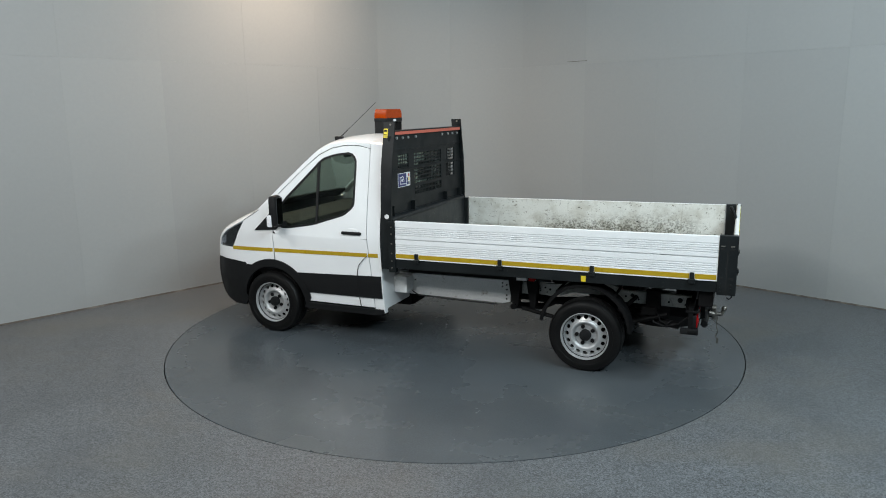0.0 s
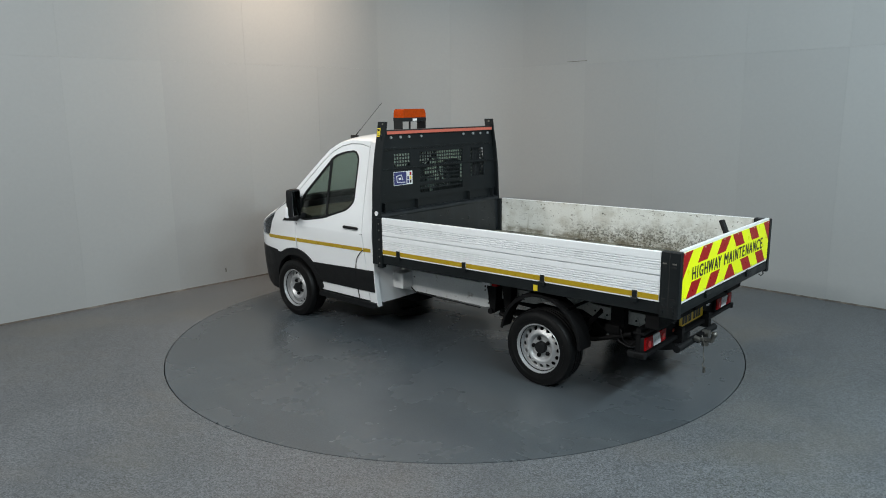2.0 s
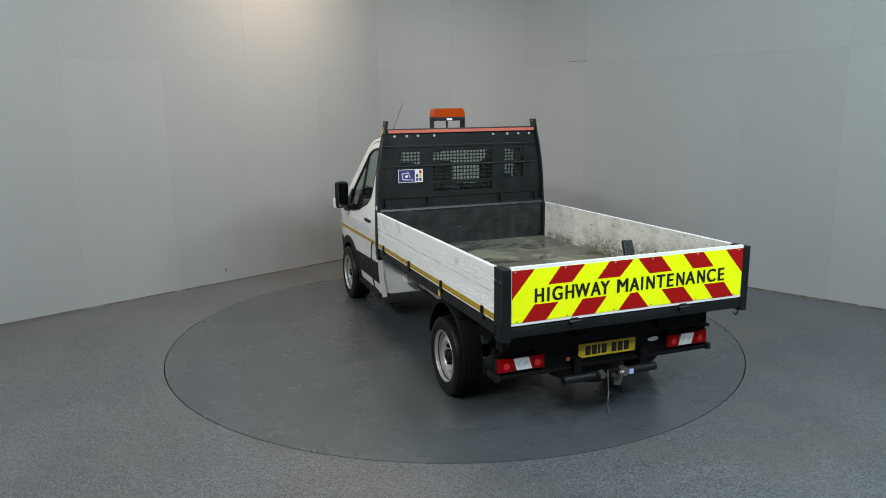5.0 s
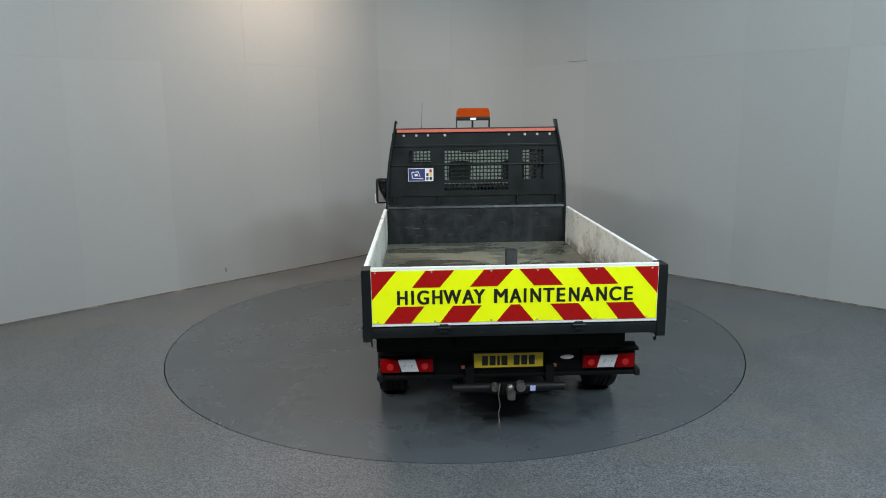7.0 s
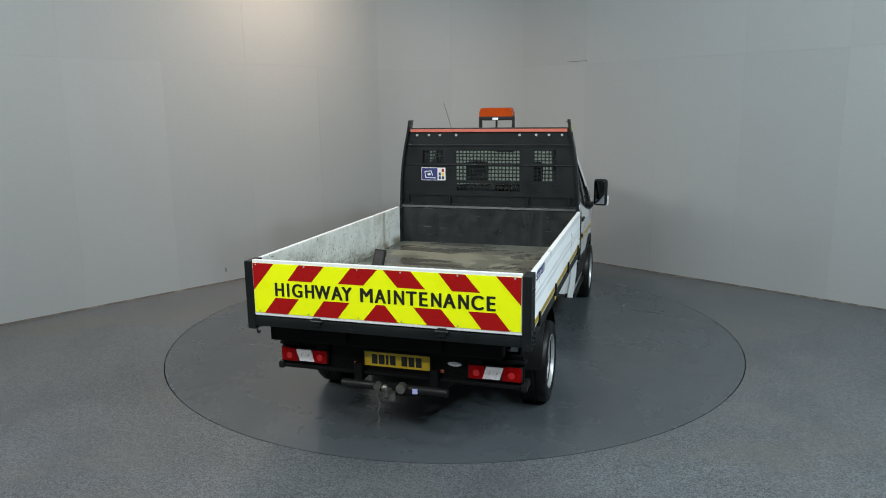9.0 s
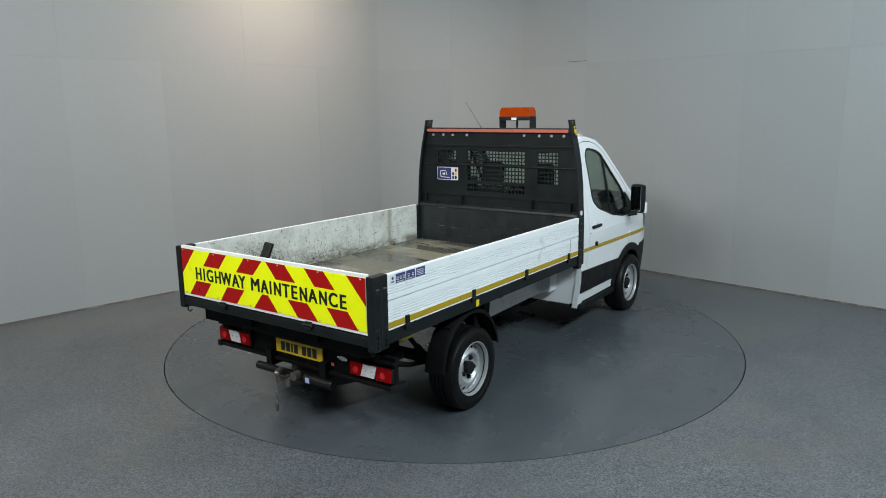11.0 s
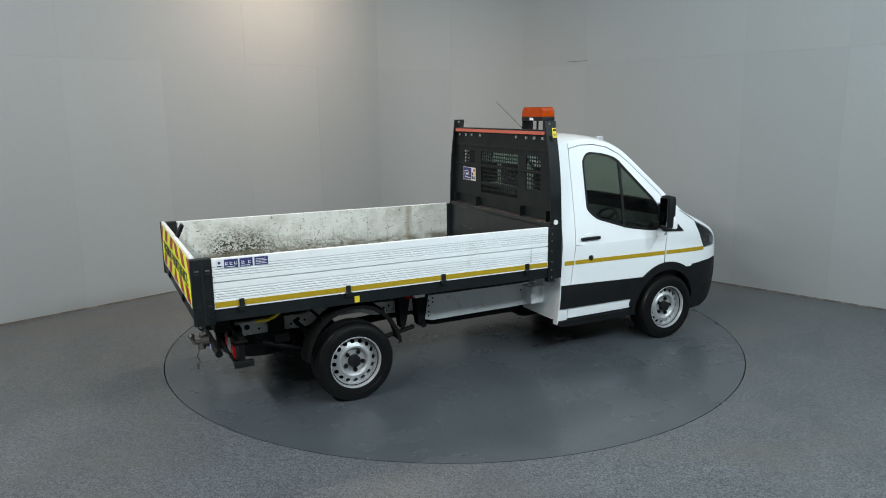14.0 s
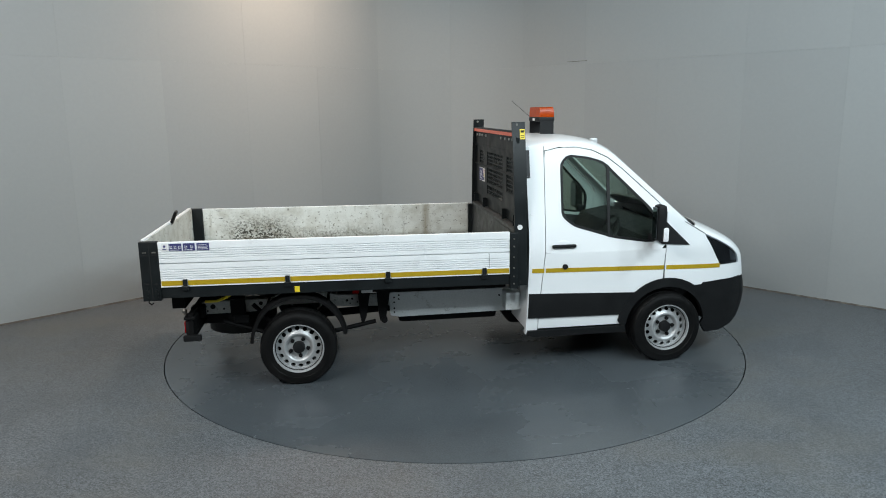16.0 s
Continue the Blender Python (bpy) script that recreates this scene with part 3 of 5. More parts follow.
def cab():
    # top surfaces
    part("roof", top_skin(0, 16), WHITE, truck, smooth=True)
    part("windscreen", top_skin(17, 27, -0.90, 0.90, 24, 0.006), GLASS, truck, smooth=True)
    bm = top_skin(16, 28, 0.90, 1.0, 5)
    part("windscreen_pillar", bm, WHITE, truck, smooth=True)
    part("windscreen_pillar", top_skin(16, 28, -1.0, -0.90, 5), WHITE, truck, smooth=True)
    part("windscreen_header", top_skin(16, 17, -0.9, 0.9, 20), WHITE, truck, smooth=True)
    part("cowl", top_skin(27, 32, -0.90, 0.90, 20, 0.02, -0.006), PLASTIC, truck, "black plastic cowl grille", smooth=True)
    part("bonnet", top_skin(32, 44), WHITE, truck, smooth=True)
    part("grille", top_skin(44, 52, -0.74, 0.74, 24, 0.03, -0.004), PLASTIC, truck, "black plastic grille", smooth=True)
    for a, b in ((-1.0, -0.74), (0.74, 1.0)):
        part("nose_corner", top_skin(44, 52, a, b, 10), WHITE, truck, smooth=True)
    part("front_bumper", top_skin(52, 68), PLASTIC, truck, "black plastic bumper", smooth=True)
    for s in (1, -1):
        door = part("door", skin([[(2.235, 0.385), (2.235, 0.52), (2.285, 1.12), (3.465, 1.12), (3.45, 0.80), (3.44, 0.775)] + arc_pts(FX, HUB, 0.44, 99, 163, 9) + [(3.055, 0.385)]], s, 0, 0.025, rings=[(DLO, DOOR_UP, (2.85, 1.60))]), WHITE, truck, smooth=True)
        part("window_glass", skin([DLO], s, -0.012, 0.005, 0.12), SIDEGL, door, "green-tinted side window glass", smooth=True)
        part("window_seal", skin([], s, 0.001, 0.018, rings=[(rounded([(2.468, 1.46), (2.478, 1.93), (2.54, 1.995), (2.72, 1.97), (2.87, 1.925), (3.31, 1.49), (3.375, 1.395), (3.375, 1.21), (3.27, 1.207), (2.95, 1.257), (2.57, 1.376)], 0.05), [(c[0] - (0.003 if c[0] > 3 else -0.0), c[1]) for c in DLO], (2.85, 1.60))]), PLASTIC, door, "black rubber window seal", smooth=True)
        part("window_bar", skin([[(2.885, 1.25), (2.91, 1.245), (2.935, 1.90), (2.905, 1.92)]], s, 0.002, 0.016, 0.3), PLASTIC, door, "black window divider bar")
        part("mirror_sail", skin([[(3.375, 1.46), (3.40, 1.44), (3.70, 1.145), (3.42, 1.165), (3.375, 1.20)]], s, 0.012, 0.02, 0.15), PLASTIC, door, "black triangular mirror sail")
        # handle with its cup
        bm = bmesh.new()
        yy = side_y(2.46, 1.185)
        k = bmesh.ops.create_uvsphere(bm, u_segments=20, v_segments=10, radius=1)
        for v in k["verts"]:
            v.co = Vector((2.455 + v.co.x * 0.07, s * (yy - 0.002 + v.co.y * 0.006), 1.195 + v.co.z * 0.038))
        part("handle_cup", bm, WHITE, door, smooth=True)
        part("door_handle", bx(bmesh.new(), 2.345, 2.575, s * (yy + 0.014) - 0.014, s * (yy + 0.014) + 0.014, 1.165, 1.197, 0.012), PLASTIC, door, "black door handle", smooth=True)
        if s > 0:
            seam = catmull([(2.275, 0.955), (2.34, 0.90), (2.40, 0.82), (2.415, 0.70), (2.41, 0.55), (2.395, 0.39)], 4)
            part("fuel_flap_seam", skin([[(q[0], q[1]) for q in seam] + [(q[0] + 0.0015, q[1] + 0.0005) for q in seam[::-1]]], s, 0.0135, 0.02, 0.08), GAP, door, "thin seam of the fuel flap")
        if s < 0:
            bm = bmesh.new()
            rod(bm, (2.475, s * 1.01, 0.985), (2.475, s * 1.035, 0.985), 0.024, 20)
            part("door_lock", bm, PLASTIC, door, "black security lock")
        # fixed panels
        part("rear_pillar", skin([[(2.112, 0.33), (2.125, 0.75), (2.135, 2.08), (2.30, 2.10), (2.303, 2.04), (2.278, 1.12), (2.228, 0.52), (2.228, 0.34)]], s, 0, 0.06, 0.1), WHITE, truck, smooth=True)
        part("roof_rail", skin([[(2.308, 2.052), (2.308, 2.108), (2.6, 2.118), (2.80, 2.088), (2.965, 2.01), (3.10, 1.898), (3.40, 1.628), (3.67, 1.378), (3.62, 1.36), (3.49, 1.455), (3.405, 1.563), (3.065, 1.873), (2.925, 1.983), (2.775, 2.053), (2.62, 2.083), (2.45, 2.083)]], s, 0, 0.03, 0.1), WHITE, truck, smooth=True)
        wing = part("front_wing", skin([[(3.469, 0.81), (3.470, 1.12), (3.480, 1.30), (3.490, 1.45), (3.67, 1.378), (3.74, 1.327), (3.84, 1.270), (3.858, 1.246), (4.047, 0.925), (4.285, 0.925), (4.31, 0.79), (3.87, 0.765)] + arc_pts(FX, HUB, 0.47, 48, 93, 7)], s, 0, 0.02, 0.07), WHITE, truck, smooth=True)
        part("bonnet_seam", skin([[(3.66, 1.362), (3.855, 1.246), (3.858, 1.251), (3.663, 1.368)]], s, 0.002, 0.01, 0.05), GAP, wing)
        lampu = part("headlamp", skin([[(3.865, 1.240), (4.08, 1.140), (4.25, 1.020), (4.285, 0.93), (4.052, 0.93)]], s, -0.02, 0.04, 0.06), PLASTIC, truck, "dark headlamp under a clear cover", smooth=True)
        part("lens_cover", skin([[(3.872, 1.234), (4.08, 1.135), (4.245, 1.017), (4.28, 0.935), (4.057, 0.935)]], s, 0.0, 0.004, 0.06), HEADGL, lampu, smooth=True)
        part("reflector", skin([[(4.15, 1.07), (4.235, 1.01), (4.255, 0.955), (4.18, 0.955)]], s, -0.012, 0.006, 0.06), CHROME, lampu, "bright chrome reflector", smooth=True)
        # black cladding, arch, sill, bumper end
        part("side_cladding", skin([[(2.13, 0.495), (2.135, 0.735), (3.195, 0.70), (3.12, 0.61), (3.075, 0.485)]], s, 0.012, 0.02, 0.08), PLASTIC, truck, "black plastic side cladding", smooth=True)
        part("wheel_arch", skin([arc_pts(FX, HUB, 0.405, 8, 185, 22) + arc_pts(FX, HUB, 0.490, 170, 20, 20)], s, 0.016, 0.05, 0.08), PLASTIC, truck, "black plastic wheel arch trim", smooth=True)
        part("bumper_end", skin([[(3.86, 0.745), (3.95, 0.770), (4.05, 0.778), (4.312, 0.787), (4.342, 0.60), (4.325, 0.44), (4.25, 0.315), (4.11, 0.245), (3.95, 0.24), (3.89, 0.34)] + arc_pts(FX, HUB, 0.42, 8, 72, 8)], s, 0.004, 0.03, 0.07), PLASTIC, truck, "black plastic bumper end", smooth=True)
        part("sill_step", skin([[(2.12, 0.325), (2.13, 0.370), (3.08, 0.370), (3.11, 0.305), (2.2, 0.305)]], s, 0.030, 0.12, 0.2), PLASTIC, truck, "black plastic sill step", smooth=True)
        # reflective stripe
        for a, b in ((2.16, 2.275), (2.29, 3.455), (3.48, 4.04)):
            za, zb = (0.957 - 0.018 * (q - 2.17) for q in (a, b))
            part("stripe", skin([[(a, za - 0.02), (b, zb - 0.02), (b, zb + 0.02), (a, za + 0.02)]], s, 0.0035, 0.006, 0.08), YELLOW, truck, "ochre reflective tape", smooth=True)
        # door mirror
        ym = 1.135 if s > 0 else -1.165
        turn = Matrix.Translation((3.33, ym, 0)) @ Matrix.Rotation(radians(9 * s), 4, "Z") @ Matrix.Translation((-3.31, -ym, 0))
        mir = part("door_mirror", bx(bmesh.new(), 3.262, 3.352, ym - 0.085, ym + 0.085, 1.225, 1.56, 0.04, turn), PLASTIC, truck, "black door mirror", smooth=True)
        part("mirror_pane", bx(bmesh.new(), 3.253, 3.265, ym - 0.064, ym + 0.064, 1.25, 1.535, 0.004, turn), MIRROR, mir, "mirror glass")
        part("mirror_arm", box(3.29, 3.37, min(s * 0.98, s * 1.08), max(s * 0.98, s * 1.08), 1.205, 1.275, 0.02), PLASTIC, mir)
        part("indicator", bx(bmesh.new(), 3.315, 3.368, ym + s * 0.03 - 0.065, ym + s * 0.03 + 0.072, 1.225, 1.355, 0.02, turn), LAMPCLR, mir, "clear side indicator lens", smooth=True)
        # inside lining of the door
        part("door_lining", skin([[(2.25, 0.42), (2.27, 1.30), (2.56, 1.30), (2.95, 1.20), (3.42, 1.14), (3.42, 0.80), (3.10, 0.42)]], s, -0.06, 0.03, 0.2), TRIM, door, "dark grey door lining")
        part("wheel_housing", skin([arc_pts(FX, HUB, 0.44, -5, 185, 20)], s, -0.28, 0.02, 0.3), GAP, truck, "black wheel housing")
    # back wall with its window
    back = bmesh.new()
    bx(back, 2.135, 2.165, -0.97, 0.97, 0.36, 1.48)
    for s in (1, -1):
        part("window_surround", slab([(s * 0.72, 1.48), (s * 0.955, 1.48), (s * 0.845, 2.06), (s * 0.70, 2.06)], 2.135, 2.165), TRIM, truck, "dark trim beside the rear window")
    bx(back, 2.135, 2.165, -0.84, 0.84, 2.02, 2.09)
    part("back_wall", back, WHITE, truck)
    part("rear_window", box(2.145, 2.151, -0.73, 0.73, 1.47, 2.03), GLASS, truck, "green-tinted rear window glass")
    part("cab_floor", box(2.14, 3.15, -0.93, 0.93, 0.36, 0.46, 0.02), BLACK, truck)
    part("engine_bay", box(3.15, 4.30, -0.62, 0.62, 0.28, 1.05, 0.05), BLACK, truck)
    bm = prism([(3.25, 0.46), (3.22, 1.05), (3.30, 1.22), (3.62, 1.28), (3.85, 1.22), (3.85, 0.7), (3.5, 0.46)], -0.90, 0.90)
    part("dashboard", bm, TRIM, truck, "dark grey dashboard")
    # headlining of the roof's inside is the roof skin; seats
    for y0, w in ((-0.46, 0.50), (0.17, 0.44), (0.62, 0.44)):
        seat = part("seat", bx(bmesh.new(), 2.40, 2.92, y0 - w / 2, y0 + w / 2, 0.72, 0.92, 0.06), SEAT, truck, "dark grey fabric seat", smooth=True)
        bm = bx(bmesh.new(), -0.07, 0.07, -w / 2, w / 2, 0.0, 0.70, 0.055, Matrix.Translation((2.42, y0, 0.88)) @ Matrix.Rotation(radians(-10), 4, "Y"))
        part("seat_back", bm, SEAT, seat, smooth=True)
        part("headrest", bx(bmesh.new(), 2.24, 2.33, y0 - 0.13, y0 + 0.13, 1.61, 1.845, 0.04), SEAT, seat, smooth=True)
        part("seat_base", box(2.42, 2.88, y0 - w / 2 + 0.04, y0 + w / 2 - 0.04, 0.44, 0.73, 0.02), TRIM, seat)
    bm = bmesh.new()
    m = Matrix.Translation((3.10, -0.46, 1.19)) @ Matrix.Rotation(radians(-62), 4, "Y")
    ring = [m @ Vector((0.19 * math.cos(a), 0.19 * math.sin(a), 0)) for a in [i * math.tau / 32 for i in range(33)]]
    wheel = part("steering_wheel", tube(ring, 0.016), TRIM, truck, "black steering wheel", smooth=True)
    bm = bmesh.new()
    rod(bm, m @ Vector((0, 0, -0.02)), m @ Vector((0, 0, 0.03)), 0.06, 20)
    for a in (90, 210, 330):
        rod(bm, m @ Vector((0, 0, 0)), m @ Vector((0.18 * math.cos(radians(a)), 0.18 * math.sin(radians(a)), 0)), 0.016, 8)
    rod(bm, m @ Vector((0, 0, 0)), (3.32, -0.46, 1.05), 0.03, 12)
    part("steering_hub", bm, TRIM, wheel)
    part("interior_mirror", bx(bmesh.new(), 3.04, 3.07, -0.12, 0.12, 1.90, 1.97, 0.012), TRIM, truck, "black interior mirror")
    # roof fittings
    tip, foot = Vector((2.36, 0.595, 2.52)), Vector((2.80, 0.61, 2.155))
    aer = bmesh.new()
    rod(aer, foot, foot.lerp(tip, 0.22), 0.006, 8, 0.004)
    rod(aer, foot.lerp(tip, 0.22), tip, 0.0022, 6)
    a = part("aerial", aer, PLASTIC, truck, "thin black roof aerial")
    part("aerial_foot", box(2.765, 2.86, 0.585, 0.635, 2.115, 2.165, 0.012), PLASTIC, a)
    part("roof_stud", box(2.83, 2.90, -0.645, -0.595, 2.10, 2.150, 0.012), SILVER, truck, "small grey roof stud")


def beacon():
    bcn = part("beacon", bx(bmesh.new(), 2.445, 2.605, -0.205, 0.195, 2.305, 2.352, 0.012), PLASTIC, truck, "amber warning beacon on a black bracket", smooth=True)
    bm = bmesh.new()
    prof = [(-0.2, 2.345), (-0.2, 2.40), (-0.185, 2.44), (-0.165, 2.45), (0.155, 2.45), (0.175, 2.44), (0.19, 2.40), (0.19, 2.345)]
    slab(prof, 2.45, 2.60, bm)
    for v in bm.verts:
        v.co.x = 2.525 + (v.co.x - 2.525) * (1 - 0.05 * smooth01(2.36, 2.45, v.co.z))
    es = [e for e in bm.edges if e.calc_face_angle(0) > 0.9]
    bmesh.ops.bevel(bm, geom=es, offset=0.012, segments=2, affect="EDGES")
    part("lens", bm, AMBER, bcn, "amber plastic lens", smooth=True)
    for y in (-0.115, 0.105):
        part("rotator", bx(bmesh.new(), 2.49, 2.55, y - 0.05, y + 0.05, 2.356, 2.43, 0.012), CHROME, bcn, "chrome rotating reflector", smooth=True)
    part("motor_block", box(2.47, 2.58, -0.035, 0.025, 2.352, 2.40, 0.008), PLASTIC, bcn)
    for s in (-0.2, 0.19):
        part("bracket_leg", box(2.455, 2.595, s - 0.004, s + 0.004, 2.165, 2.31), PLASTIC, bcn)
    bm = bmesh.new()
    rod(bm, (2.525, 0, 2.16), (2.525, 0, 2.31), 0.012, 10)
    part("cable_stem", bm, PLASTIC, bcn)
    part("maker_plate", box(2.441, 2.446, -0.035, 0.03, 2.312, 2.338), LABEL, bcn, "small pale label")
    for s in (-1, 1):
        part("bracket_foot", box(2.455, 2.595, -0.01 + s * 0.195 - 0.03, -0.01 + s * 0.195 + 0.03, 2.158, 2.166 + 0.012), PLASTIC, bcn)


def wheels():
    """Builds one wheel about the origin, outer face towards +y, then repeats it at the four corners."""
    tyre = bmesh.new()
    lathe(tyre, [(0.218, -0.10), (0.228, -0.115), (0.29, -0.122), (0.325, -0.112), (0.340, -0.09), (0.345, -0.06), (0.345, -0.045), (0.337, -0.043), (0.337, -0.033), (0.346, -0.031), (0.346, -0.006), (0.338, -0.004), (0.338, 0.004), (0.346, 0.006), (0.346, 0.031), (0.337, 0.033), (0.337, 0.043), (0.345, 0.045), (0.345, 0.06), (0.342, 0.096), (0.330, 0.114), (0.315, 0.1165), (0.310, 0.1185), (0.300, 0.121), (0.285, 0.1225), (0.27, 0.1215), (0.268, 0.119), (0.25, 0.1175), (0.228, 0.113), (0.221, 0.104), (0.218, 0.095), (0.205, 0.08)], 64)
    rim = bmesh.new()
    # flange, drop of the barrel, pierced ring, raised ring, dished centre
    lathe(rim, [(0.221, 0.094), (0.2275, 0.104), (0.2285, 0.111), (0.225, 0.1155), (0.219, 0.114), (0.214, 0.104), (0.2115, 0.088), (0.209, 0.066), (0.2065, 0.046), (0.203, 0.038)], 64)
    lathe(rim, [(0.149, 0.068), (0.142, 0.076), (0.134, 0.080), (0.125, 0.079), (0.115, 0.071), (0.106, 0.056), (0.098, 0.047), (0.06, 0.044), (0.04, 0.046)], 64)
    lathe(rim, [(0.205, -0.09), (0.205, 0.03)], 48)
    n = 16
    for i in range(n):
        a0 = i * math.tau / n
        ring = []
        for k in range(16):
            a = k * math.tau / 16
            u, w = math.cos(a), math.sin(a)
            q = 1 / max(abs(u), abs(w))

            def pt(du, dw, sink):
                r = 0.176 + du * 0.027
                an = a0 + dw * math.pi / n
                return rim.verts.new((r * math.cos(an), 0.068 - (r - 0.149) * 0.555 - sink, r * math.sin(an)))
            ring.append((pt(u * 0.66, w * 0.58, 0.008), pt(u * 0.70, w * 0.61, 0.0), pt(u * q, w * q, 0.0)))
        for k in range(16):
            j = (k + 1) % 16
            for c in range(2):
                rim.faces.new((ring[k][c], ring[j][c], ring[j][c + 1], ring[k][c + 1]))
    bmesh.ops.remove_doubles(rim, verts=rim.verts, dist=0.0006)
    hubc = bmesh.new()
    lathe(hubc, [(0.054, 0.03), (0.054, 0.078), (0.049, 0.088), (0.02, 0.092), (0.001, 0.092)], 28)
    drum = bmesh.new()
    lathe(drum, [(0.19, -0.04), (0.19, 0.012), (0.001, 0.012)], 32)
    nut = bmesh.new()
    lathe(nut, [(0.019, 0.04), (0.019, 0.064), (0.013, 0.072), (0.001, 0.072)], 6, 0.082, 0)
    obs = None
    spin = {(FX, 1): 12, (FX, -1): 40, (RX, 1): 0, (RX, -1): 25}
    for (x, s), turn in spin.items():
        m = Matrix.Translation((x, s * (0.905 if x == RX else 0.935), HUB)) @ (Matrix.Rotation(math.pi, 4, "Z") if s < 0 else Matrix()) @ Matrix.Rotation(radians(turn), 4, "Y")
        w = new("wheel")
        w.parent, w.matrix_basis = truck, m
        w["label"] = "silver steel wheel with a black tyre"
        if obs is None:
            obs = [part("tyre", tyre, RUBBER, w, "black rubber tyre", smooth=True), part("rim", rim, SILVER, w, "silver steel rim with round holes", smooth=True), part("hub_cap", hubc, PLASTIC, w, "black hub cap", smooth=True), part("brake_drum", drum, BLACK, w)]
            nuts = part("wheel_nut", nut, BLACK, w)
        else:
            for o in obs:
                again(o, w, Matrix())
            again(nuts, w, Matrix())
        for k in range(1, 5):
            again(nuts, w, Matrix.Rotation(k * math.tau / 5, 4, "Y"))


cab()
beacon()
wheels()


def tilt(bm):
    """The tipping body sits a little lower at its front."""
    for v in bm.verts:
        v.co.y *= 1.012
        v.co.z -= 0.0085 * (v.co.x - 0.4) + 0.0015
    return bm


def letters(text, height, width, bold):
    """Outline lettering as a mesh lying in (x, y), centred."""
    cu = bpy.data.curves.new("lettering", "FONT")
    cu.body, cu.align_x, cu.align_y, cu.offset, cu.extrude = text, "CENTER", "CENTER", bold, 0.01
    ob = bpy.data.objects.new("lettering", cu)
    me = bpy.data.meshes.new_from_object(ob)
    bpy.data.objects.remove(ob)
    bm = bmesh.new()
    bm.from_mesh(me)
    bpy.data.meshes.remove(me)
    xs, ys = [v.co.x for v in bm.verts], [v.co.y for v in bm.verts]
    cx, cy = (min(xs) + max(xs)) / 2, (min(ys) + max(ys)) / 2
    for v in bm.verts:
        v.co.x = (v.co.x - cx) * width / (max(xs) - min(xs))
        v.co.y = (v.co.y - cy) * height / (max(ys) - min(ys))
    return bm


def side_profile():
    """Outer face of the dropside, bottom to top: (z, depth)."""
    p = [(0.962, 0.0), (1.020, 0.0)]
    z = 1.030
    for k in range(5):
        p += [(z, 0.0), (z + 0.003, -0.0085), (z + 0.006, -0.0085), (z + 0.009, 0.0)]
        z += 0.0195
    p += [(1.163, 0.0), (1.165, -0.018), (1.173, -0.018), (1.174, 0.0)]
    z = 1.207
    for k in range(5):
        p += [(z, 0.0), (z + 0.003, -0.0085), (z + 0.006, -0.0085), (z + 0.009, 0.0)]
        z += 0.0190
    p += [(1.350, 0.0), (1.354, -0.004), (1.354, -0.028), (0.962, -0.028)]
    return p


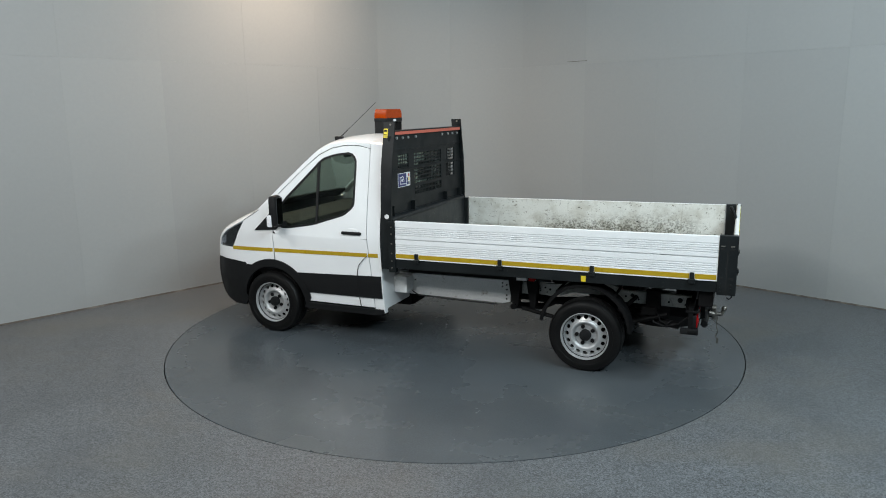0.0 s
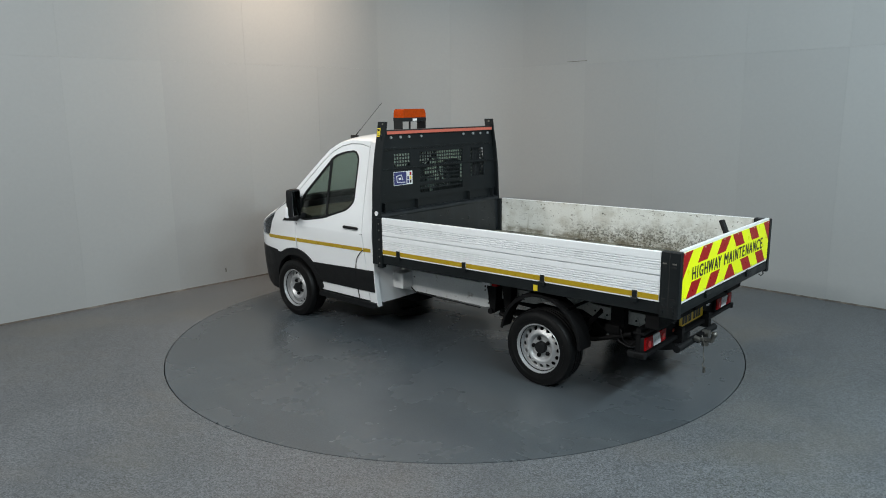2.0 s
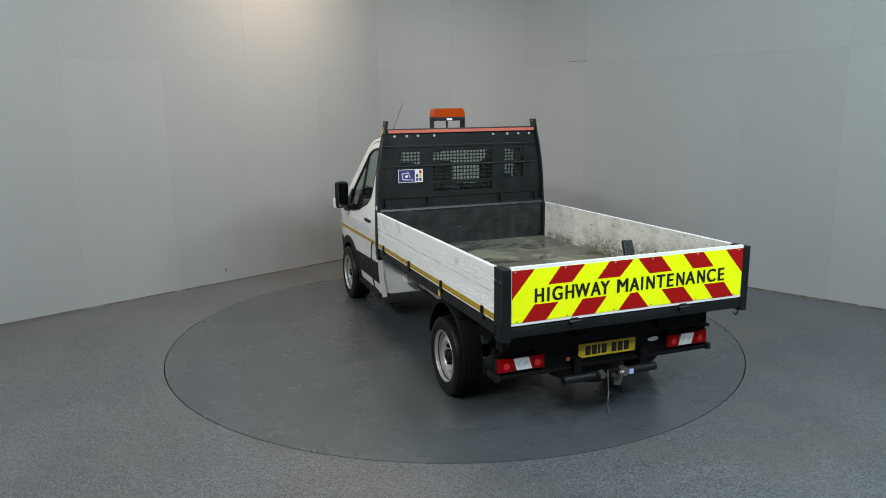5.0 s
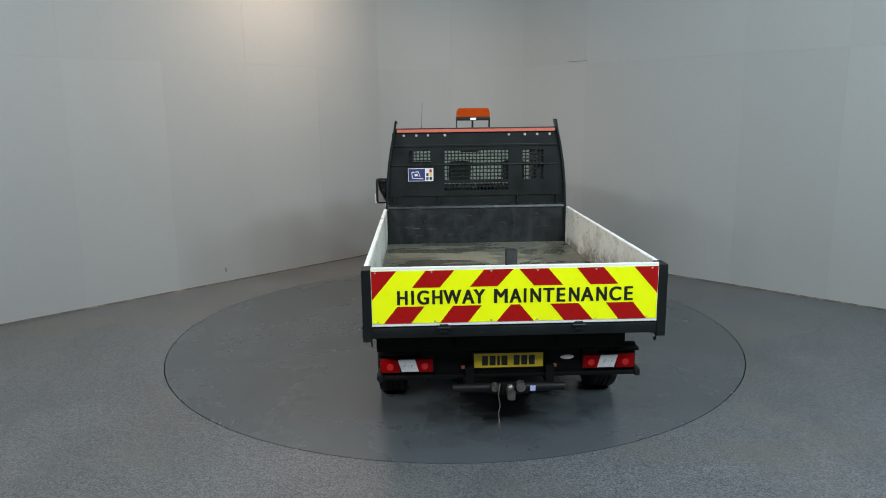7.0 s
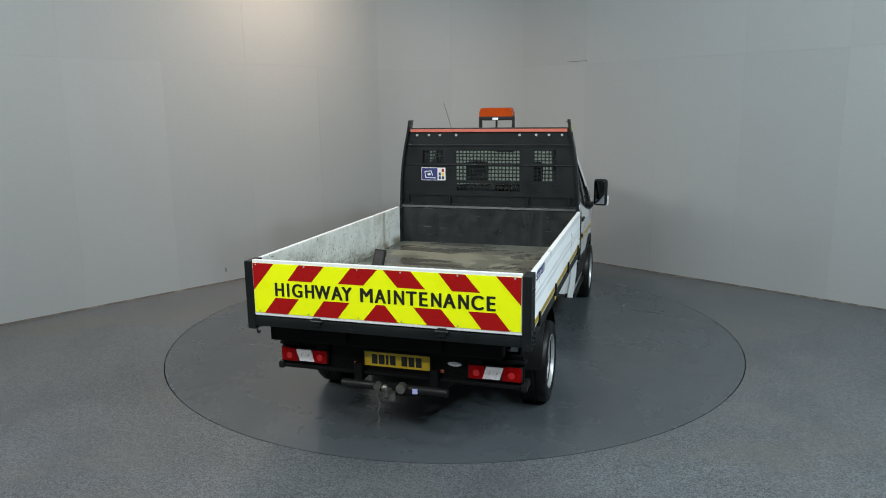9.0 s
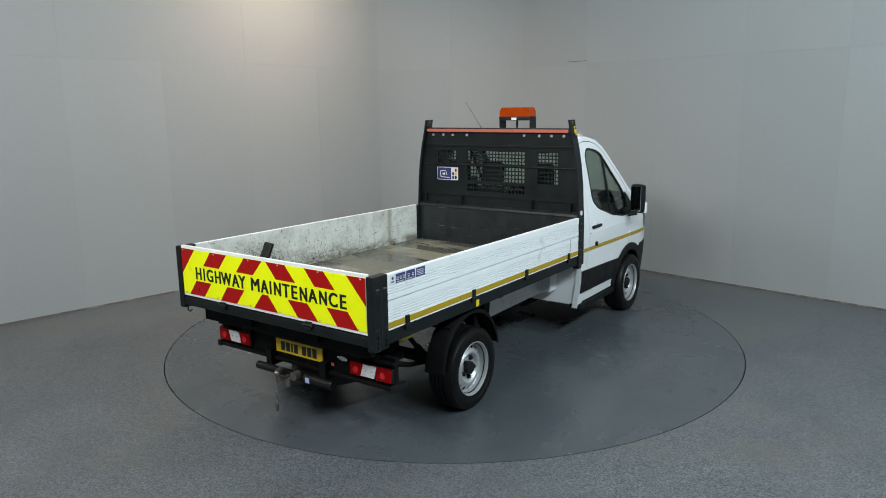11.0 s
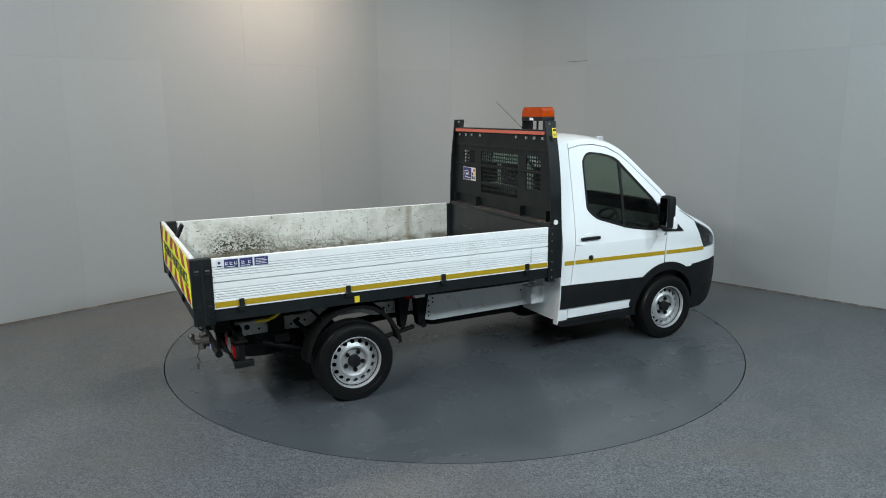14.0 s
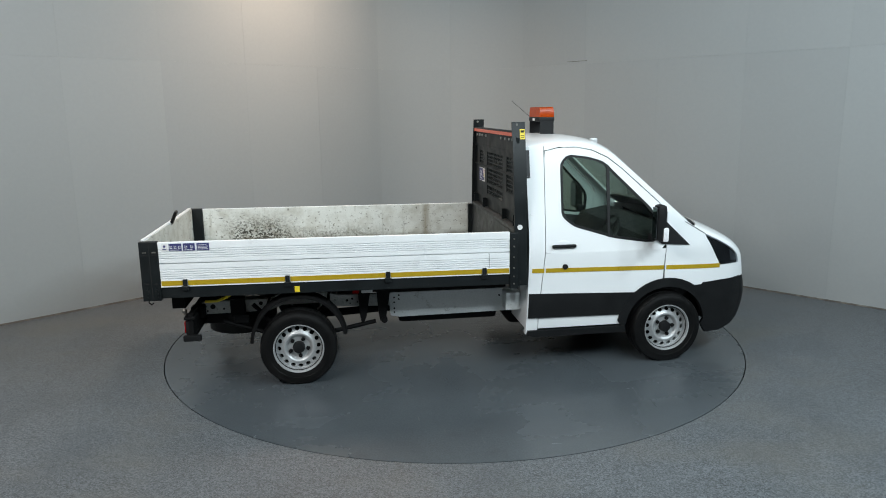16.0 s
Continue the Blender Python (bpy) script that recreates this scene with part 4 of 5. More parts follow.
def tipper_body():
    X0, X1 = -1.12, 1.935
    # bed plate and its bearers
    part("bed_plate", tilt(box(-1.24, 2.02, -1.005, 1.005, 0.925, 0.945)), BED, truck, "stained grey-brown steel bed plate", smooth=False)
    for s in (1, -1):
        part("bed_side_rail", tilt(bx(box(-1.25, 2.02, min(s * 0.94, s * 1.028), max(s * 0.94, s * 1.028), 0.862, 0.935), -1.25, 2.02, min(s * 1.0155, s * 1.03), max(s * 1.0155, s * 1.03), 0.864, 0.958)), SLATE, truck, "dark grey steel side rail")
    for x in (-1.0, -0.62, -0.25, 0.12, 0.5, 0.88, 1.25, 1.62, 1.95):
        part("cross_bearer", tilt(box(x - 0.03, x + 0.03, -0.94, 0.94, 0.865, 0.925)), BLACK, truck, "black steel cross bearer")
    for s in (1, -1):
        part("sub_frame_rail", tilt(box(-1.15, 2.0, s * 0.36 - 0.035, s * 0.36 + 0.035, 0.755, 0.865)), BLACK, truck)
    # dropsides
    prof = side_profile()
    for s in (1, -1):
        bm = bmesh.new()
        nx = 8
        rows = []
        for i in range(nx + 1):
            x = X0 + (X1 - X0) * i / nx
            rows.append([bm.verts.new((x, s * (1.04 + d), z)) for z, d in prof])
        for a, b in zip(rows, rows[1:]):
            for k in range(len(prof)):
                j = (k + 1) % len(prof)
                bm.faces.new((a[k], a[j], b[j], b[k]))
        bm.faces.new(rows[0])
        bm.faces.new(rows[-1][::-1])
        ds = part("dropside", tilt(bm), ALU, truck, "ribbed white aluminium dropside")
        part("inner_face", tilt(box(X0 + 0.005, X1 - 0.005, min(s * 1.004, s * 1.0125), max(s * 1.004, s * 1.0125), 0.947, 1.35)), INNER_LEFT if s > 0 else INNER_RIGHT, ds, "scuffed white inner face with mould stains")
        clips = (1.70, 0.82, -0.06, -0.92)
        edges = [X1] + [c for c in clips] + [X0]
        for a, b in zip(edges, edges[1:]):
            hi = a - (0.022 if a in clips else 0.004)
            lo = b + (0.022 if b in clips else 0.004)
            part("stripe", tilt(box(lo, hi, min(s * 1.0402, s * 1.0422), max(s * 1.0402, s * 1.0422), 0.974, 1.017)), YELLOW, ds, "ochre reflective tape")
        for c in clips:
            bm = bmesh.new()
            bx(bm, c - 0.019, c + 0.019, s * 1.048 - 0.008, s * 1.048 + 0.008, 0.95, 1.028, 0.004)
            bx(bm, c - 0.026, c + 0.026, s * 1.043 - 0.012, s * 1.043 + 0.012, 0.93, 0.968, 0.004)
            rod(bm, (c - 0.03, s * 1.05, 0.962), (c + 0.03, s * 1.05, 0.962), 0.009, 10)
            part("hinge", tilt(bm), SLATE, ds, "dark grey steel hinge")
        # corner posts
        yo = 1.046
        for x0, x1, z1, nm in ((-1.275, X0 - 0.004, 1.360, "rear_post"), (X1 + 0.004, 2.015, 1.345, "front_post")):
            bm = bmesh.new()
            if nm == "rear_post":
                bx(bm, x0, x1, min(s * 0.985, s * yo), max(s * 0.985, s * yo), 0.845, z1, 0.006)
            else:
                bx(bm, x0, x1, min(s * 0.985, s * yo), max(s * 0.985, s * yo), 0.82, z1, 0.006)
            post = part(nm, tilt(bm), SLATE, truck, "dark grey steel corner post")
            if nm == "rear_post":
                part("post_seam", tilt(box(-1.197, -1.191, min(s * 1.045, s * 1.0475), max(s * 1.045, s * 1.0475), 0.86, 1.36)), GAP, post)
                for zz in (1.27, 1.245, 0.995, 0.93):
                    for xx in (-1.232, -1.155):
                        part("slot", tilt(box(xx - 0.016, xx + 0.016, min(s * 1.045, s * 1.0485), max(s * 1.045, s * 1.0485), zz - 0.006, zz + 0.006)), GAP if zz < 1.26 else STEEL, post)
                for zz in (0.94, 0.905, 0.875):
                    for xx in (-1.235, -1.15):
                        part("bolt", tilt(rod(bmesh.new(), (xx, s * 1.044, zz), (xx, s * 1.055, zz), 0.009, 6)), SLATE, post)
                hk = tube([(-1.24, s * 0.99, 0.85), (-1.245, s * 0.99, 0.82), (-1.225, s * 0.99, 0.80), (-1.205, s * 0.99, 0.815)], 0.006)
                part("rope_hook", tilt(hk), SLATE, post, smooth=True)
            else:
                for zz in (1.29, 1.22, 1.12, 1.02, 0.94, 0.87):
                    part("bolt", tilt(rod(bmesh.new(), (1.975, s * 1.044, zz), (1.975, s * 1.053, zz), 0.008, 6)), STEEL, post)
        # yellow tie-down tags and warning labels on the side rail
        part("tie_tag", tilt(box(-0.005, 0.038, min(s * 1.031, s * 1.035), max(s * 1.031, s * 1.035), 0.872, 0.925)), TAGY, truck, "small yellow label")
        part("marker_lamp", tilt(box(0.50, 0.56, min(s * 0.90, s * 0.955), max(s * 0.90, s * 0.955), 0.815, 0.855, 0.005)), LAMPRED, truck, "small red marker lamp")
        part("rail_label", tilt(box(0.58, 0.68, min(s * 0.90, s * 0.952), max(s * 0.90, s * 0.952), 0.815, 0.857)), LABEL, truck, "small white label")
    # labels on the right dropside
    for i, (a, b) in enumerate(((-1.088, -1.045), (-1.03, -0.927), (-0.915, -0.818), (-0.803, -0.70))):
        lb = part("safety_label", tilt(box(a, b, -1.0425, -1.0402, 1.276, 1.340)), LABEL if i == 0 else NAVY, truck, "white label" if i == 0 else "dark blue label")
        if i == 0:
            bm = bmesh.new()
            rod(bm, ((a + b) / 2, -1.0425, 1.318), ((a + b) / 2, -1.0432, 1.318), 0.011, 16)
            part("print_mark", tilt(bm), NAVY, lb)
            part("print_bar", tilt(box(a + 0.006, b - 0.006, -1.0432, -1.0425, 1.288, 1.297)), NAVY, lb)
        else:
            # two rows of pictograms on the first two labels, lines of print on the third
            if i < 3:
                for k in range(3 - (i == 2)):
                    c = a + (b - a) * (k + 0.5) / (3 - (i == 2))
                    bm = bx(bmesh.new(), c - 0.011, c + 0.011, -1.0432, -1.0425, 1.297, 1.303)
                    bx(bm, c - 0.010, c - 0.005, -1.0432, -1.0425, 1.303, 1.322)
                    bx(bm, c + 0.002 * k, c + 0.010, -1.0432, -1.0425, 1.311, 1.318)
                    part("pictogram", tilt(bm), LABEL, lb)
                part("print_bar", tilt(box(a + 0.008, b - 0.02, -1.0432, -1.0425, 1.282, 1.287)), LABEL, lb)
            else:
                for k in range(4):
                    part("print_bar", tilt(box(a + 0.008, b - 0.008 - 0.012 * (k % 2), -1.0432, -1.0425, 1.286 + k * 0.012, 1.290 + k * 0.012)), LABEL, lb)
    part("dropside_seam", tilt(box(1.742, 1.746, -1.0409, -1.0398, 1.03, 1.162)), GAP, truck, "thin dark seam in the dropside")
    # tailgate
    tg = part("tailgate", tilt(box(-1.268, -1.238, -0.983, 0.983, 0.955, 1.372, 0.004)), ALU, truck, "white tailgate with yellow and red chevron film")
    part("inner_face", tilt(box(-1.2375, -1.230, -0.975, 0.975, 0.95, 1.36)), INNER_RIGHT, tg, "scuffed white inner face")

    def film(cx, cy):
        u, v = (cx - 52) / 1036, (cy - 74) / 190
        return (0.978 - 1.956 * u, 1.349 - 0.372 * v)
    base = slab([film(52, 74), film(1088, 74), film(1088, 264), film(52, 264)], -1.2705, -1.2682)
    part("chevron_ground", tilt(base), SIGNAL, tg, "fluorescent yellow reflective film")
    reds = [[(52, 74), (142, 74), (52, 178)], [(247, 74), (350, 74), (297, 135), (197, 135)], [(457, 74), (562, 74), (505, 135), (405, 135)], [(583, 74), (688, 74), (742, 135), (637, 135)], [(792, 74), (889, 74), (943, 135), (842, 135)], [(1000, 74), (1088, 74), (1088, 172)],
            [(143, 203), (241, 203), (191, 264), (93, 264)], [(344, 203), (448, 203), (398, 264), (297, 264)], [(554, 203), (586, 203), (638, 264), (502, 264)], [(697, 203), (800, 203), (853, 264), (748, 264)], [(900, 203), (1000, 203), (1050, 264), (948, 264)]]
    for q in reds:
        part("red_chevron", tilt(slab([film(*p) for p in q], -1.2718, -1.2707)), RED, tg, "dark red reflective chevron")
    spans = (362, 416, 434, 448, 464, 525, 541, 594, 597, 690, 693, 757, 752, 812, 857, 928, 937, 1000, 1010, 1024, 1044, 1100, 1110, 1168, 1180, 1225, 1243, 1298, 1305, 1372, 1385, 1440, 1452, 1515, 1530, 1575)
    unit = 1.615 / (spans[-1] - spans[0])
    for k, ch in enumerate("HIGHWAYMAINTENANCE"):
        a, b = spans[2 * k], spans[2 * k + 1]
        mid = 0.8065 - ((a + b) / 2 - spans[0]) * unit
        bold = 0.0 if ch == "I" else 0.0085
        one = letters(ch, 0.097, (b - a) * unit - bold, 0.0)
        bm = bmesh.new()
        for i, dx in enumerate((0.0,) if ch == "I" else (-0.5, 0.0, 0.5)):
            for dz in (-0.0015, 0.0015):
                seen = {v: bm.verts.new((-1.2722 - 0.0002 * i - 0.0001 * (dz > 0) - 0.0004 * (v.co.z > 0), mid - v.co.x + dx * bold, 1.160 + v.co.y + dz)) for v in one.verts}
                for f in one.faces:
                    bm.faces.new([seen[v] for v in f.verts])
        one.free()
        part("letter", tilt(bm), INK, tg, "black capital letter")
    for row, r, spots in ((80, 0.0075, (65, 268, 482, 650, 862, 1066)), (258, 0.0055, (72, 278, 482, 650, 862, 1050))):
        for cx in spots:
            y, z = film(cx, row)
            part("rivet", tilt(rod(bmesh.new(), (-1.271, y, z), (-1.276, y, z), r, 10, r * 0.6)), SILVER, tg)
    part("tail_rail", tilt(box(-1.268, -1.19, -1.0, 1.0, 0.868, 0.945, 0.012)), SLATE, truck, "dark grey steel rear rail", smooth=True)
    for y in (0.49, -0.44):
        bm = bmesh.new()
        bx(bm, -1.285, -1.262, y - 0.03, y + 0.03, 0.905, 0.965, 0.005)
        rod(bm, (-1.28, y - 0.045, 0.94), (-1.28, y + 0.045, 0.94), 0.012, 10)
        part("hinge", tilt(bm), SLATE, tg, "dark grey steel hinge")
    # strap of rubber folded over the tailgate
    bm = bmesh.new()
    m = Matrix.Translation((-1.243, 0.028, 1.340)) @ Matrix.Rotation(radians(4), 4, "X") @ Matrix.Rotation(radians(25), 4, "Y")
    bx(bm, -0.014, 0.014, -0.042, 0.042, 0, 0.148, 0.0125, m)
    part("rubber_flap", tilt(bm), RUBBER, tg, "dark rubber flap standing above the tailgate")


def headboard():
    half = [(0.905, 2.32), (0.925, 2.20), (0.965, 2.02), (0.995, 1.84), (1.015, 1.65), (1.028, 1.40), (1.035, 1.30), (1.04, 0.83)]
    hb = part("headboard", tilt(box(2.02, 2.05, -0.93, 0.93, 2.04, 2.20, 0.004)), SLATE, truck, "dark grey steel headboard with mesh openings")
    for s in (1, -1):
        bm = bmesh.new()
        a = [bm.verts.new((1.985, s * y, z)) for y, z in half]
        b = [bm.verts.new((2.105, s * y, z)) for y, z in half]
        c = [bm.verts.new((2.105, s * (y - 0.022), z)) for y, z in half]
        d = [bm.verts.new((1.985, s * (y - 0.022), z)) for y, z in half]
        for k in range(len(half) - 1):
            for u, w in ((a, b), (b, c), (c, d), (d, a)):
                bm.faces.new((u[k], u[k + 1], w[k + 1], w[k]))
        bm.faces.new((a[0], b[0], c[0], d[0]))
        bm.faces.new((a[-1], b[-1], c[-1], d[-1]))
        post = part("side_post", bm, SLATE, hb, smooth=True)
        bm = bmesh.new()
        rod(bm, (2.03, s * 0.87, 2.295), (2.03, s * 0.912, 2.295), 0.011, 12)
        part("pin", bm, STEEL, post)
        bm = bmesh.new()
        for v in bx(bm, 2.055, 2.10, -0.0015, 0.0015, 2.165, 2.255).verts:
            v.co.y += s * (0.9255 - (v.co.z - 2.20) * 0.17)
        part("warning_label", bm, TAGY, post, "yellow warning label")
        for zz in (2.18, 2.195, 2.225):
            yy = s * (0.928 - (zz - 2.20) * 0.17)
            part("print_bar", box(2.062, 2.093, yy - 0.0012, yy + 0.0012, zz, zz + (0.02 if zz > 2.2 else 0.005)), INK, post)
        bm = bmesh.new()
        rod(bm, (2.035, s * 1.024, 1.375), (2.035, s * 1.036, 1.375), 0.024, 20)
        part("reflector", bm, LABEL, post, "round white reflector")
    # top rail with the faded red tape and bolts
    rail = part("top_rail", box(1.995, 2.075, -0.905, 0.905, 2.185, 2.235, 0.008), SLATE, hb, smooth=True)
    part("tape", box(1.9925, 1.996, -0.885, 0.885, 2.190, 2.222), CORAL, rail, "faded red reflective tape")
    for y in (0.81, 0.67, 0.54, 0.35, -0.37, -0.55, -0.69, -0.83):
        bm = bmesh.new()
        rod(bm, (2.019, y, 2.155), (2.005, y, 2.155), 0.014, 12)
        part("bolt", bm, SILVER, hb, "round bright bolt head")
    # plate round the openings, in strips
    wide = lambda z: np.interp(z, [p[1] for p in half[::-1]], [p[0] for p in half[::-1]]) - 0.023
    strips = [(1.985, 2.04, [(-1, 1)]), (1.838, 1.985, [(-1, -0.775), (-0.525, -0.372), (0.362, 0.51), (0.76, 1)]), (1.812, 1.838, [(-1, 1)]),
              (1.645, 1.812, [(-1, -0.775), (-0.525, -0.372), (0.362, 1)]), (1.62, 1.645, [(-1, 1)]), (1.525, 1.62, [(-1, -0.372), (0.362, 1)]), (1.47, 1.525, [(-1, 1)])]
    for z0, z1, spans in strips:
        for a, b in spans:
            q = [(-wide(z0) if a == -1 else a, z0), (wide(z0) if b == 1 else b, z0), (wide(z1) if b == 1 else b, z1), (-wide(z1) if a == -1 else a, z1)]
            part("plate_strip", slab(q, 2.03, 2.045), SLATE, hb)
    for z in (2.045, 1.822):
        part("crease", box(2.018, 2.032, -wide(z) + 0.01, wide(z) - 0.01, z - 0.007, z + 0.007, 0.004), SLATE, hb)

    def mesh(y0, y1, z0, z1, ny, nz):
        bm = bmesh.new()
        t = 0.0065
        for i in range(ny + 1):
            y = y0 + (y1 - y0) * i / ny
            bx(bm, 2.036, 2.040, y - t, y + t, z0, z1)
        for i in range(nz + 1):
            z = z0 + (z1 - z0) * i / nz
            bx(bm, 2.0365, 2.0395, y0, y1, z - t, z + t)
        part("mesh_grille", bm, SLATE, hb, "dark grey steel mesh")
    mesh(0.51, 0.76, 1.838, 1.985, 6, 4)
    mesh(-0.372, 0.362, 1.838, 1.985, 18, 4)
    mesh(-0.372, 0.362, 1.645, 1.812, 18, 4)
    mesh(-0.372, 0.362, 1.525, 1.62, 18, 2)
    mesh(-0.775, -0.525, 1.838, 1.985, 6, 4)
    mesh(-0.775, -0.525, 1.645, 1.812, 6, 4)
    # lower channel, its dividers and the sloped lower board
    part("channel_back", box(2.045, 2.06, -1.0, 1.0, 1.33, 1.475), SLATE, hb)
    for y in (0.93, 0.43, -0.47, -0.92):
        part("channel_rib", box(1.995, 2.046, y - 0.006, y + 0.006, 1.37, 1.472), SLATE, hb)
    bm = prism([(2.06, 1.375), (2.022, 1.375), (1.988, 1.358), (1.982, 1.335), (1.987, 1.32), (1.975, 0.92), (2.06, 0.92)], -1.003, 1.003)
    part("lower_board", bm, SCRAPED, hb, "scraped dark steel lower board")
    # instruction sticker
    st = part("sticker", box(2.0275, 2.0295, 0.485, 0.772, 1.642, 1.788), LABEL, hb, "white and blue instruction sticker")
    part("blue_field", box(2.0262, 2.0278, 0.580, 0.766, 1.648, 1.782), NAVY, st)
    bm = bmesh.new()
    for q in ([(0.735, 1.745), (0.655, 1.755), (0.652, 1.747), (0.727, 1.737)], [(0.735, 1.745), (0.727, 1.745), (0.717, 1.675), (0.725, 1.672)], [(0.725, 1.672), (0.60, 1.665), (0.60, 1.673), (0.717, 1.680)], [(0.66, 1.75), (0.652, 1.75), (0.632, 1.695), (0.640, 1.695)], [(0.70, 1.72), (0.665, 1.725), (0.66, 1.700), (0.695, 1.698)]):
        slab(q, 2.0250, 2.0262, bm)
    part("pictogram", bm, LABEL, st)
    for i, mm in enumerate((LABEL, RED, NAVY, TAGY, NAVY, INK)):
        y, z = 0.566 - 0.037 * (i % 2), 1.774 - 0.042 * (i // 2)
        part("picture_tile", box(2.0262, 2.0278, y - 0.026, y, z - 0.034, z), mm, st)


def undercarriage():
    # ladder frame
    for s in (1, -1):
        bm = prism([(2.14, 0.46), (2.14, 0.69), (0.87, 0.70), (0.85, 0.66), (0.87, 0.47), (0.95, 0.452)], s * 0.52, s * 0.565)
        es = [e for e in bm.edges if e.calc_face_angle(0) > 0.8]
        bmesh.ops.bevel(bm, geom=es, offset=0.012, segments=2, affect="EDGES")
        rail = part("frame_rail", bm, FRAME, truck, "pale grey painted chassis rail", smooth=True)
        for x, z in ((0.905, 0.65), (0.905, 0.60), (0.905, 0.54), (0.905, 0.50), (0.95, 0.63), (0.95, 0.67), (1.95, 0.62), (2.0, 0.56)):
            part("rail_bolt", rod(bmesh.new(), (x, s * 0.564, z), (x, s * 0.569, z), 0.009, 10), BLACK, rail)
        part("rail_gusset", box(1.98, 2.135, min(s * 0.56, s * 0.72), max(s * 0.56, s * 0.72), 0.50, 0.68, 0.015), FRAME, truck, "pale grey painted chassis bracket")
        bm = prism([(0.92, 0.565), (0.92, 0.685), (0.35, 0.70), (0.22, 0.74), (-0.16, 0.74), (-0.28, 0.695), (-0.93, 0.69), (-0.93, 0.575), (-0.28, 0.58), (-0.16, 0.63), (0.22, 0.63), (0.35, 0.585)], s * 0.50, s * 0.55)
        rear = part("frame_rail", bm, DULL, truck, "grimy pale grey rear chassis rail")
        for x, z, r in ((-0.36, 0.655, 0.018), (-0.42, 0.62, 0.010), (-0.30, 0.64, 0.010), (-0.70, 0.62, 0.010), (-0.80, 0.645, 0.024), (-0.87, 0.65, 0.014), (-0.85, 0.605, 0.009), (0.62, 0.66, 0.014), (0.50, 0.655, 0.010), (0.55, 0.62, 0.008), (0.45, 0.64, 0.012), (0.48, 0.61, 0.007)):
            part("rail_hole", rod(bmesh.new(), (x, s * 0.549, z), (x, s * 0.553, z), r, 12), GAP, rear)
        for x0, x1 in ((0.75, 0.82), (0.57, 0.63)):
            part("spring_bracket", prism([(x0 - 0.02, 0.80), (x1 + 0.05, 0.80), (x1, 0.50), (x1 - 0.02, 0.45), (x0 + 0.01, 0.45), (x0, 0.50)], s * 0.56, s * 0.66), BLACK, truck)
        part("sub_frame_web", tilt(box(0.42, 2.0, min(s * 0.60, s * 0.625), max(s * 0.60, s * 0.625), 0.735, 0.863)), BLACK, truck, "black steel sub-frame web")
        part("valve_block", bx(box(-0.63, -0.50, min(s * 0.553, s * 0.64), max(s * 0.553, s * 0.64), 0.56, 0.74, 0.012), -0.60, -0.46, min(s * 0.56, s * 0.66), max(s * 0.56, s * 0.66), 0.50, 0.58, 0.015), BLACK, truck, "grimy black valve block")
        part("spring_shackle", rod(bmesh.new(), (0.80, s * 0.60, 0.46), (0.80, s * 0.68, 0.46), 0.03, 14), BLACK, truck, smooth=True)
        part("damper", rod(rod(bmesh.new(), (-0.10, s * 0.66, 0.34), (-0.30, s * 0.66, 0.55), 0.03, 12), (-0.30, s * 0.66, 0.55), (-0.42, s * 0.66, 0.68), 0.02, 12), BLACK, truck, smooth=True)
        part("side_bracket", box(-0.98, -0.86, min(s * 0.553, s * 0.66), max(s * 0.553, s * 0.66), 0.57, 0.68, 0.01), BLACK, truck)
        # leaf spring and damper
        pts = [(0.72, s * 0.62, 0.44), (0.35, s * 0.62, 0.37), (0.0, s * 0.62, 0.34), (-0.35, s * 0.62, 0.40), (-0.70, s * 0.62, 0.52)]
        part("leaf_spring", tube(pts, 0.022, 8), BLACK, truck, "black leaf spring", smooth=True)
        # mudguard
        bm = bmesh.new()
        ang = [9, 16, 26, 38, 52, 66, 80, 94, 108, 122, 136, 149, 160, 169, 176]
        rows = []
        for a in ang:
            ca, sa = math.cos(radians(a)), math.sin(radians(a))
            row = []
            for r, y in ((0.435, 0.83), (0.450, 0.83), (0.450, 0.985), (0.440, 1.0), (0.415, 1.0), (0.415, 0.992), (0.435, 0.98)):
                row.append(bm.verts.new((0.01 + r * 0.97 * ca, s * y, 0.375 + (r + 0.015) * sa)))
            rows.append(row)
        for u, w in zip(rows, rows[1:]):
            for k in range(7):
                bm.faces.new((u[k], u[(k + 1) % 7], w[(k + 1) % 7], w[k]))
        bm.faces.new(rows[0])
        bm.faces.new(rows[-1][::-1])
        part("mudguard", bm, BLACK, truck, "black plastic rear mudguard", smooth=True)
        for x in (0.28, -0.26):
            bm = bmesh.new()
            rod(bm, (x, s * 0.5, 0.74), (x, s * 0.97, 0.74), 0.013, 8)
            part("mudguard_stay", bm, BLACK, truck)
    bm = bmesh.new()
    rod(bm, (0, -0.8, HUB), (0, 0.8, HUB), 0.05, 16)
    bmesh.ops.create_uvsphere(bm, u_segments=20, v_segments=12, radius=0.16, matrix=Matrix.Translation((0, 0, HUB)))
    part("rear_axle", bm, BLACK, truck, smooth=True)
    bm = bmesh.new()
    rod(bm, (0.1, 0, 0.36), (2.2, 0, 0.45), 0.04, 14)
    part("drive_shaft", bm, BLACK, truck, smooth=True)
    part("fuel_tank", box(0.95, 1.95, -0.48, 0.30, 0.36, 0.60, 0.05), BLACK, truck, smooth=True)
    part("gearbox", box(2.1, 3.2, -0.35, 0.35, 0.24, 0.46, 0.06), BLACK, truck, smooth=True)
